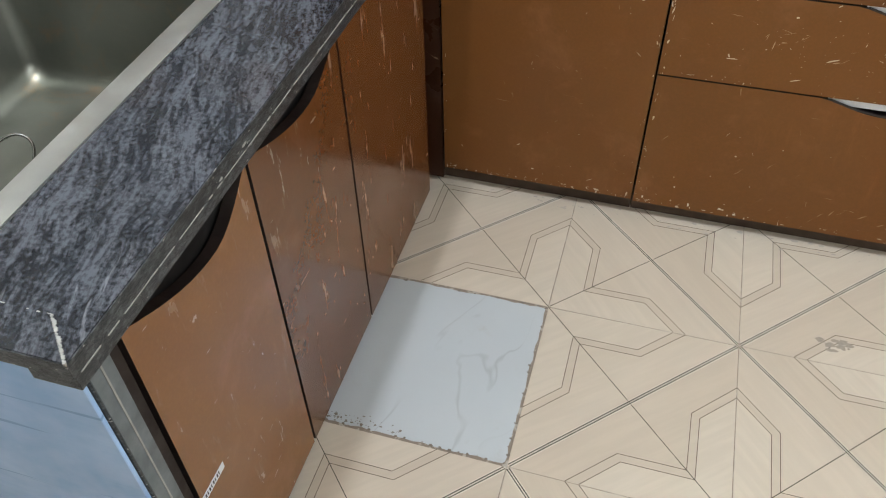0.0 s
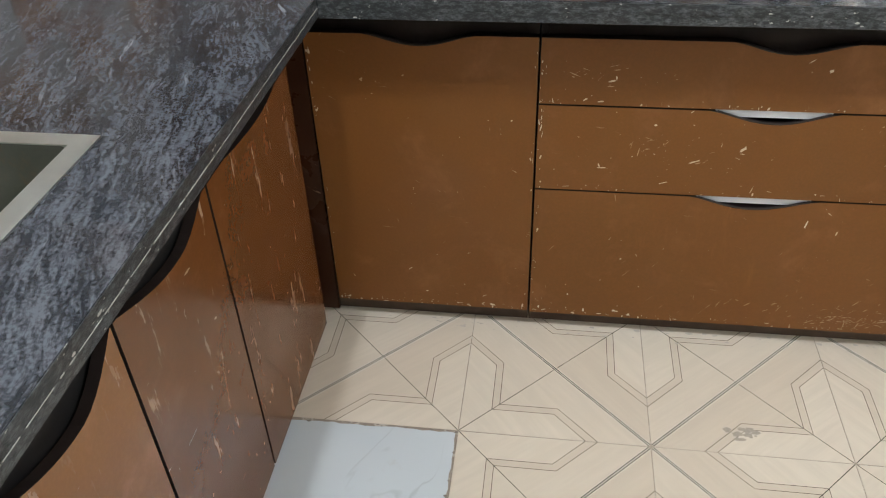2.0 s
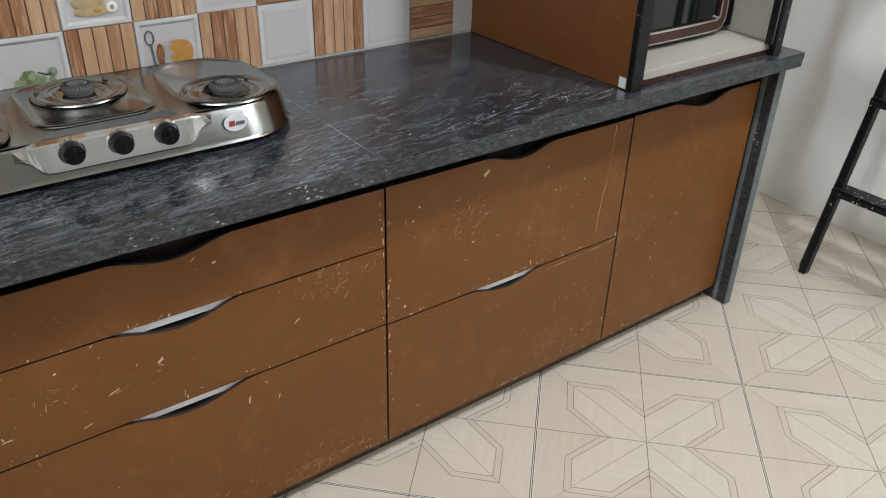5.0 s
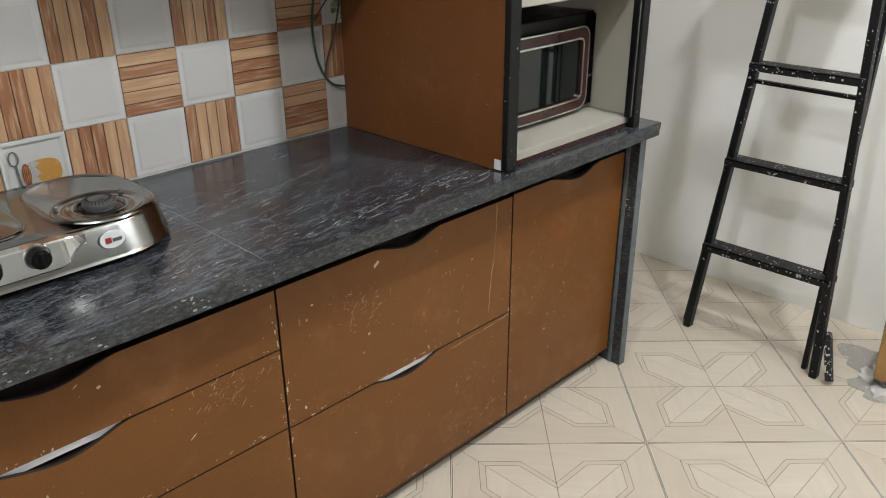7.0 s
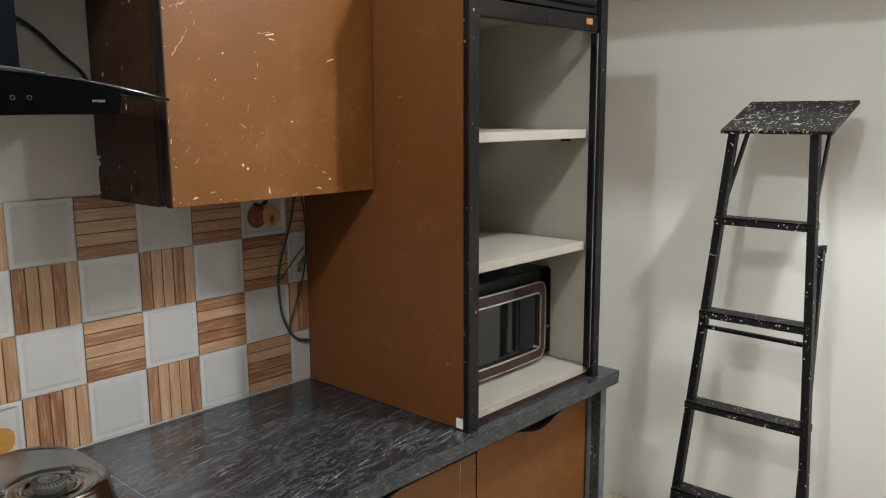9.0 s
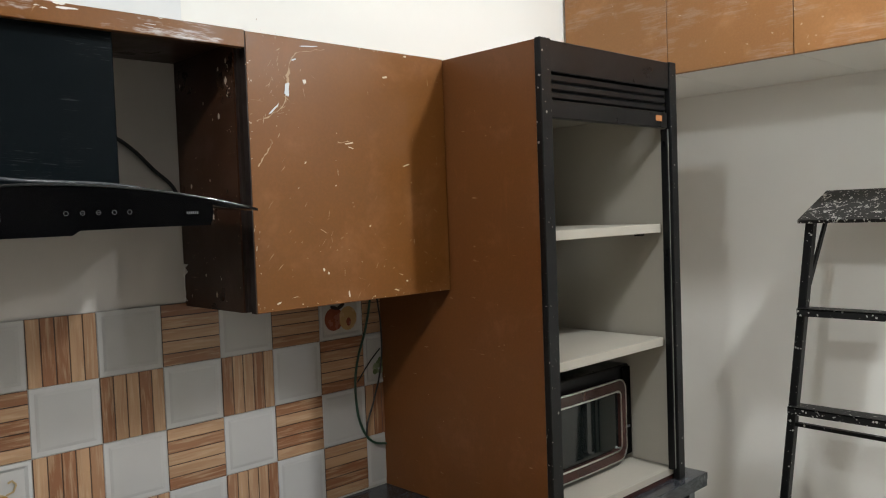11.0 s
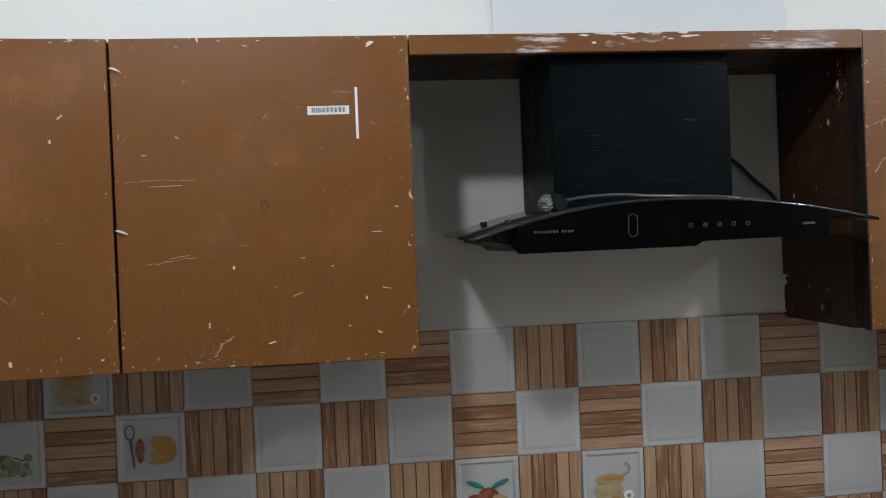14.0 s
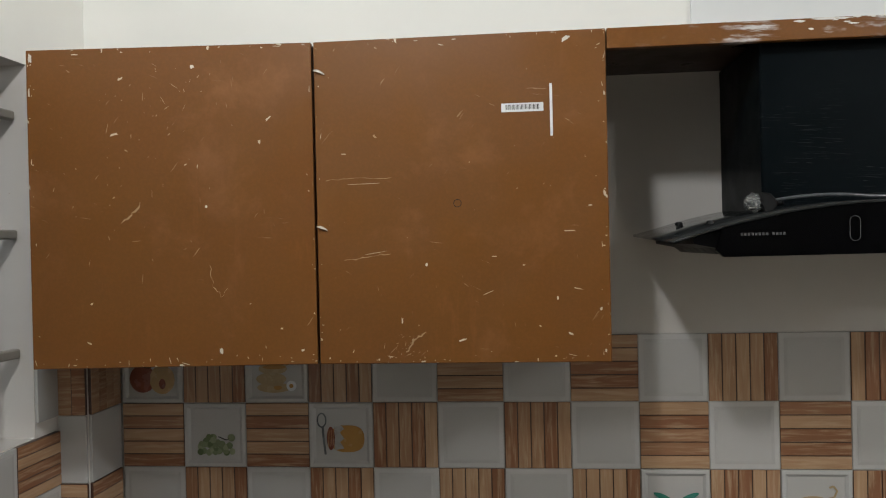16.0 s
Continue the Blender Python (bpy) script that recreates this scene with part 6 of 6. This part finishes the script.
def join(*bms):
    out = bmesh.new()
    for b in bms:
        me = bpy.data.meshes.new("joined")
        b.to_mesh(me)
        b.free()
        out.from_mesh(me)
        bpy.data.meshes.remove(me)
    return out


def curve_strip(pts, w, y=-0.0044):
    bm = bmesh.new()
    for p, q in zip(pts, pts[1:]):
        add_beam(bm, (p[0], y, p[1]), (q[0], y, q[1]), w, 0.0008, (0, 1, 0))
    return bm


PIC = {}


def make_pictures():
    """The printed motifs, once each: (name, mesh)."""
    random.seed(3)
    grapes = [disc(0.004 + max(-0.040, min(0.036, random.gauss(0, 0.020))), -0.042 + min(0.036, abs(random.gauss(0, 0.018))), 0.0075, 0.0078, -0.0026 - 0.0022 * k / 44) for k in range(44)]
    PIC["g"] = [("grapes", mesh_of("grapes", join(*grapes), M_GREEN, True)), ("stalk", mesh_of("stalk", curve_strip([(0.008, -0.004), (0.026, -0.012), (0.046, -0.004)], 0.0020), M_EDGE))]
    PIC["a"] = [("peach", mesh_of("peach", disc(-0.024, -0.018, 0.032, 0.033), M_PEACH, True)), ("cut_peach", mesh_of("cut_peach", disc(0.024, -0.020, 0.031, 0.034, -0.0046), M_PEACHCUT, True)),
                ("stone", mesh_of("stone", disc(0.025, -0.030, 0.008, 0.012, -0.0062), M_PEACH, True)), ("leaf", mesh_of("leaf", join(disc(0.0, 0.016, 0.016, 0.006, -0.005, 14, 0.5), disc(-0.022, 0.014, 0.015, 0.005, -0.005, 14, -0.3)), M_EDGE, True))]
    PIC["p"] = [("peach", mesh_of("peach", join(disc(-0.030, -0.034, 0.026, 0.026), disc(0.002, -0.018, 0.026, 0.024, -0.0040)), M_PEACH, True)), ("cut_peach", mesh_of("cut_peach", disc(0.024, -0.036, 0.030, 0.024, -0.0046), M_PEACHCUT, True)),
                ("leaf", mesh_of("leaf", join(disc(-0.028, 0.014, 0.022, 0.006, -0.005, 14, -0.4), disc(0.030, 0.014, 0.022, 0.006, -0.005, 14, 0.4)), M_LEAF, True))]
    barrel = [(0.014 + 0.040 * math.copysign(abs(math.cos(a)) ** 0.75, math.cos(a)), -0.009 + 0.031 * math.copysign(abs(math.sin(a)) ** 0.75, math.sin(a))) for a in [2 * math.pi * k / 28 for k in range(28)]]
    band = [(-0.016, 0.019)] + [(0.002 + 0.006 * math.sin(2.1 * q), 0.021 - 0.0075 * q) for q in range(8)] + [(-0.016, -0.035)]
    rim = [disc(-0.024, -0.008, 0.0095, 0.027, -0.0040)]
    PIC["t"] = [("tea_glass", mesh_of("tea_glass", prism(barrel, 'y', -0.0030, -0.0020), M_TEA)), ("foam_band", mesh_of("foam_band", prism(band, 'y', -0.0034, -0.0031), M_FOAM)),
                ("tea", mesh_of("tea", join(*rim), M_PEACH, True)), ("glass_rib", mesh_of("glass_rib", join(*[curve_strip([(-0.030 + 0.004 * q, -0.028 + 0.002 * q), (-0.030 + 0.004 * q, 0.012)], 0.0010, -0.0054) for q in range(4)]), M_PEACHCUT)),
                ("spoon", mesh_of("spoon", join(curve_strip([(-0.043, 0.018), (-0.041, -0.01), (-0.037, -0.045)], 0.0050), curve_strip([(-0.045 + 0.010 * math.cos(a), 0.034 + 0.016 * math.sin(a)) for a in [2 * math.pi * k / 18 for k in range(19)]], 0.0034)), M_SPOON))]
    PIC["c"] = [("cup", mesh_of("cup", join(disc(-0.008, 0.004, 0.034, 0.014), disc(-0.012, -0.020, 0.036, 0.015, -0.0048), disc(-0.006, -0.040, 0.040, 0.012, -0.0044)), M_CUP, True)),
                ("coffee", mesh_of("coffee", join(disc(-0.004, 0.008, 0.028, 0.005, -0.006), disc(0.004, -0.040, 0.010, 0.005, -0.0062)), M_TEA, True)),
                ("handle", mesh_of("handle", curve_strip([(0.022, 0.012), (0.036, 0.016), (0.042, 0.030), (0.034, 0.040), (0.026, 0.036)], 0.0040), M_CUP)),
                ("daisy", mesh_of("daisy", disc(0.036, -0.036, 0.012, 0.012, -0.0050), M_PALE, True)), ("daisy_heart", mesh_of("daisy_heart", disc(0.036, -0.036, 0.005, 0.005, -0.0064), M_TEA, True))]


make_pictures()


def lay_tile(kind, m, parent):
    me = {"w": ME_W, "h": ME_H, "v": ME_H}.get(kind, ME_P)
    ob = new("wall_tile", me)
    ob.parent = parent
    if kind == "v":
        m = m @ Matrix.Rotation(radians(90), 4, 'Y')
    ob.matrix_basis = m
    for nm, pm in PIC.get(kind, ()):
        p = new(nm, pm)
        p.parent = ob
    return ob


part("grout", box(-9 * C, 9 * C, -0.0018, 0.004, 0.8755, 1.4805), M_GROUT_W, wall_back, "pale tile grout")
random.seed(21)
for z0, row in ROWS_OF_TILES.items():
    for k, kind in enumerate(row):
        x0 = (k - 9) * C
        m = Matrix.Translation((x0 + C / 2, -0.0005 * random.random(), z0 + C / 2 - 0.0))
        lay_tile(kind, m, wall_back)
# the tiles that go on behind the shutter cabinet are covered by it; the column and the sink wall carry the next ones
ME_HALF = {}


def cut_tile(name, kind, w, mat_m, parent):
    """A tile cut to a narrower width."""
    key = (kind, round(w, 3))
    if key not in ME_HALF:
        bm = bmesh.new()
        h = C / 2 - G
        add_box(bm, -w / 2, w / 2, -0.003, 0.004, -h, h, 0.0008)
        if kind == "w":
            ME_HALF[key] = mesh_of("cut_tile", bm, M_WHITE_TILE)
        else:
            for f in bm.faces:
                f.material_index = 1
            if kind == "h":
                p = 2 * h / 5
                for k in range(5):
                    add_box(bm, -w / 2 + 0.0004, w / 2 - 0.0004, -0.0042, -0.0028, -h + k * p + 0.0009, -h + (k + 1) * p - 0.0009, 0.0003)
            else:
                n = max(1, round(w / 0.029))
                p = w / n
                for k in range(n):
                    add_box(bm, -w / 2 + k * p + 0.0009, -w / 2 + (k + 1) * p - 0.0009, -0.0042, -0.0028, -h + 0.0004, h - 0.0004, 0.0003)
            ME_HALF[key] = mesh_of("cut_tile", bm, [M_WOOD, M_GROOVE])
    ob = new(name, ME_HALF[key])
    ob.parent = parent
    ob.matrix_basis = mat_m
    return ob


column = bpy.data.objects["column"]
for z0, a, b in ((1.331, "v", "v"), (1.181, "w", "w"), (1.031, "h", "h"), (0.881, "w", "w")):
    zc = z0 + C / 2
    cut_tile("wall_tile", a, 0.130, Matrix.Translation((-1.3565, -0.070, zc)) @ Matrix.Rotation(radians(90), 4, 'Z'), column)
    cut_tile("wall_tile", b, 0.064, Matrix.Translation((-1.393, -0.142, zc)), column)
for z0, row in ((1.181, "hwhwhwhwh"), (1.031, "whwhwhwhw"), (0.881, "hwhwhwhwh")):
    zc = z0 + C / 2
    for k, kind in enumerate(row):
        yc = -0.146 - C / 2 - k * C
        kd = kind
        if z0 == 1.181:
            # the course under the sill is cut
            continue
        lay_tile(kd, Matrix.Translation((XL + 0.006, yc, zc)) @ Matrix.Rotation(radians(90), 4, 'Z'), wall_left)
for k in range(9):
    yc = -0.146 - C / 2 - k * C
    kd = "hwhwhwhwh"[k]
    t = lay_tile(kd, Matrix.Translation((XL + 0.006, yc, 1.181 + 0.059)) @ Matrix.Rotation(radians(90), 4, 'Z') @ Matrix.Diagonal((1, 1, 0.79, 1)), wall_left)
cut_tile("wall_tile", "w", 0.073, Matrix.Translation((XL + 0.004, -0.183, 1.331 + C / 2)) @ Matrix.Rotation(radians(90), 4, 'Z'), wall_left)

# ---- floor tiles ----


def strip(bm, p, q, w, z):
    p, q = Vector((*p, 0)), Vector((*q, 0))
    d = (q - p).normalized()
    nrm = Vector((-d.y, d.x, 0)) * w / 2
    vs = [bm.verts.new((v.x, v.y, z)) for v in (p + nrm, q + nrm, q - nrm, p - nrm)]
    f = bm.faces.new(vs)
    f.material_index = 1
    return f


def floor_tile_mesh():
    """One tile with its engraved lines: double lines from corner to corner one way, a single line the other way, two half-petals at each end of it."""
    bm = bmesh.new()
    h = T / 2 - 0.0007
    add_box(bm, -h, h, -h, h, -0.003, 0.0, 0.0006)
    zf, zl = 0.00025, 0.0005
    f = bm.faces.new([bm.verts.new((x, y, 0.00012)) for x, y in ((-h, -h), (h, -h), (h, h))])
    f.material_index = 3
    inv = 2 ** -0.5

    def at(u, v, corner):
        x, y = T / 2 - u * T, -T / 2 + v * T
        if corner:
            x, y = -x, -y
        return (max(-h, min(h, x)), max(-h, min(h, y)))
    for corner in (0, 1):
        for flip in (0, 1):
            def pt(u, v):
                return at(v, u, corner) if flip else at(u, v, corner)
            f = bm.faces.new([bm.verts.new((*pt(u, v), zf)) for u, v in ((0.012, 0.004), (0.165, 0.163), (0.50, 0.163), (0.66, 0.004))])
            f.material_index = 2
            f = bm.faces.new([bm.verts.new((*pt(u, v), zf)) for u, v in ((0.167, 0.167), (0.205, 0.205), (0.52, 0.205), (0.727, 0.004), (0.665, 0.004), (0.503, 0.167))])
            f.material_index = 3
            for line in (((0.205, 0.205), (0.52, 0.205), (0.728, 0.0)), ((0.165, 0.165), (0.50, 0.165), (0.665, 0.0))):
                for a, b in zip(line, line[1:]):
                    strip(bm, pt(*a), pt(*b), 0.0014, zl).material_index = 5
    e = T / 2 - 0.002
    strip(bm, (e, -e), (-e, e), 0.0015, zl)
    strip(bm, (-e + 0.004, -e + 0.004), (e - 0.004, e - 0.004), 0.0112, zl).material_index = 4
    for off, w in ((-0.0047, 0.0022), (0.0047, 0.0022)):
        o = Vector((-inv, inv)) * off
        strip(bm, (-e + max(0, -o.x) + o.x * 1.0, -e + max(0, -o.y) + o.y), (e - max(0, o.x) + o.x, e - max(0, o.y) + o.y), w, zl + 0.0002)
    f = bm.faces.new([bm.verts.new((x, y, zf)) for x, y in ((-e, -e + 0.006), (-e, -e), (-e + 0.006, -e), (e, e - 0.006), (e, e), (e - 0.006, e))])
    f.material_index = 2
    return mesh_of("floor_tile", bm, [M_FLOOR, M_FLINE, M_FLOOR_L, M_FLOOR_B, M_FCORE, M_FPETAL])


ME_F = floor_tile_mesh()
FX, FY = -0.0545, -0.9255
for i in range(-5, 8):
    for j in range(-16, 4):
        x0, y0 = FX + i * T, FY + j * T
        if x0 > XR + 0.02 or x0 + T < XL - 0.02 or y0 > 0.02 or y0 + T < YF - 0.02:
            continue
        if (i, j) in ((-2, -1),):
            continue
        ob = new("floor_tile", ME_F)
        ob.parent = floor
        ob.matrix_basis = Matrix.Translation((x0 + T / 2, y0 + T / 2, 0)) @ Matrix.Rotation(radians(90 * ((i + j) % 2)), 4, 'Z')
# the replaced white tile by the sink cabinets, set a little low with a ragged joint
random.seed(8)
x0, y0 = FX - 2 * T, FY - T
out = []
for (ax, ay), (bx_, by_) in (((x0 + 0.005, y0 + 0.006), (x0 + T - 0.005, y0 + 0.006)), ((x0 + T - 0.005, y0 + 0.006), (x0 + T - 0.005, y0 + T - 0.006)), ((x0 + T - 0.005, y0 + T - 0.006), (x0 + 0.005, y0 + T - 0.006)), ((x0 + 0.005, y0 + T - 0.006), (x0 + 0.005, y0 + 0.006))):
    for k in range(22):
        s = k / 22
        w = 0.0022 * random.uniform(-1, 1)
        out.append((ax + (bx_ - ax) * s + (w if ax == bx_ else 0), ay + (by_ - ay) * s + (w if ay == by_ else 0)))
tile_out = out
ob = part("floor_tile", prism(out, 'z', -0.003, -0.0004), M_MARBLE, floor, "white veined tile with a ragged dark joint")

# dirt and broken grout along the joint of the replaced tile
bm = bmesh.new()
for k in range(300):
    (px, py) = random.choice(tile_out)
    if random.random() < 0.45:
        px, py = x0 + random.random() ** 2 * 0.20, y0 + 0.010 + abs(random.gauss(0, 0.010))
    r = 0.0007 + 0.0036 * random.random() ** 3
    vs = []
    for q in range(7):
        a = 2 * math.pi * q / 7
        g = 0.6 + 0.7 * random.random()
        vs.append(bm.verts.new((px + random.gauss(0, 0.0008) + r * g * math.cos(a), py + r * g * 0.8 * math.sin(a), 0.0008 + k * 0.000004)))
    bm.faces.new(vs)
tagged(part("broken_grout", bm, M_DIRT), "crumbs of dark dirt and broken grout along the joint", "dirt", kind="stuff")
# pale dust and crumbs along the foot of the cabinets
bm = bmesh.new()
for k in range(150):
    px = random.uniform(-0.82, 1.92)
    py = YD + 0.028 - abs(random.gauss(0, 0.018)) - 0.006
    r = 0.001 + 0.004 * random.random() ** 3
    vs = []
    for q in range(6):
        a = 2 * math.pi * q / 6
        g = 0.6 + 0.7 * random.random()
        vs.append(bm.verts.new((px + r * g * 1.8 * math.cos(a), py + r * g * math.sin(a), 0.0008 + k * 0.000003)))
    bm.faces.new(vs)
tagged(part("floor_dust", bm, M_FDUST), "pale dust and crumbs along the foot of the cabinets", "dust", kind="stuff")
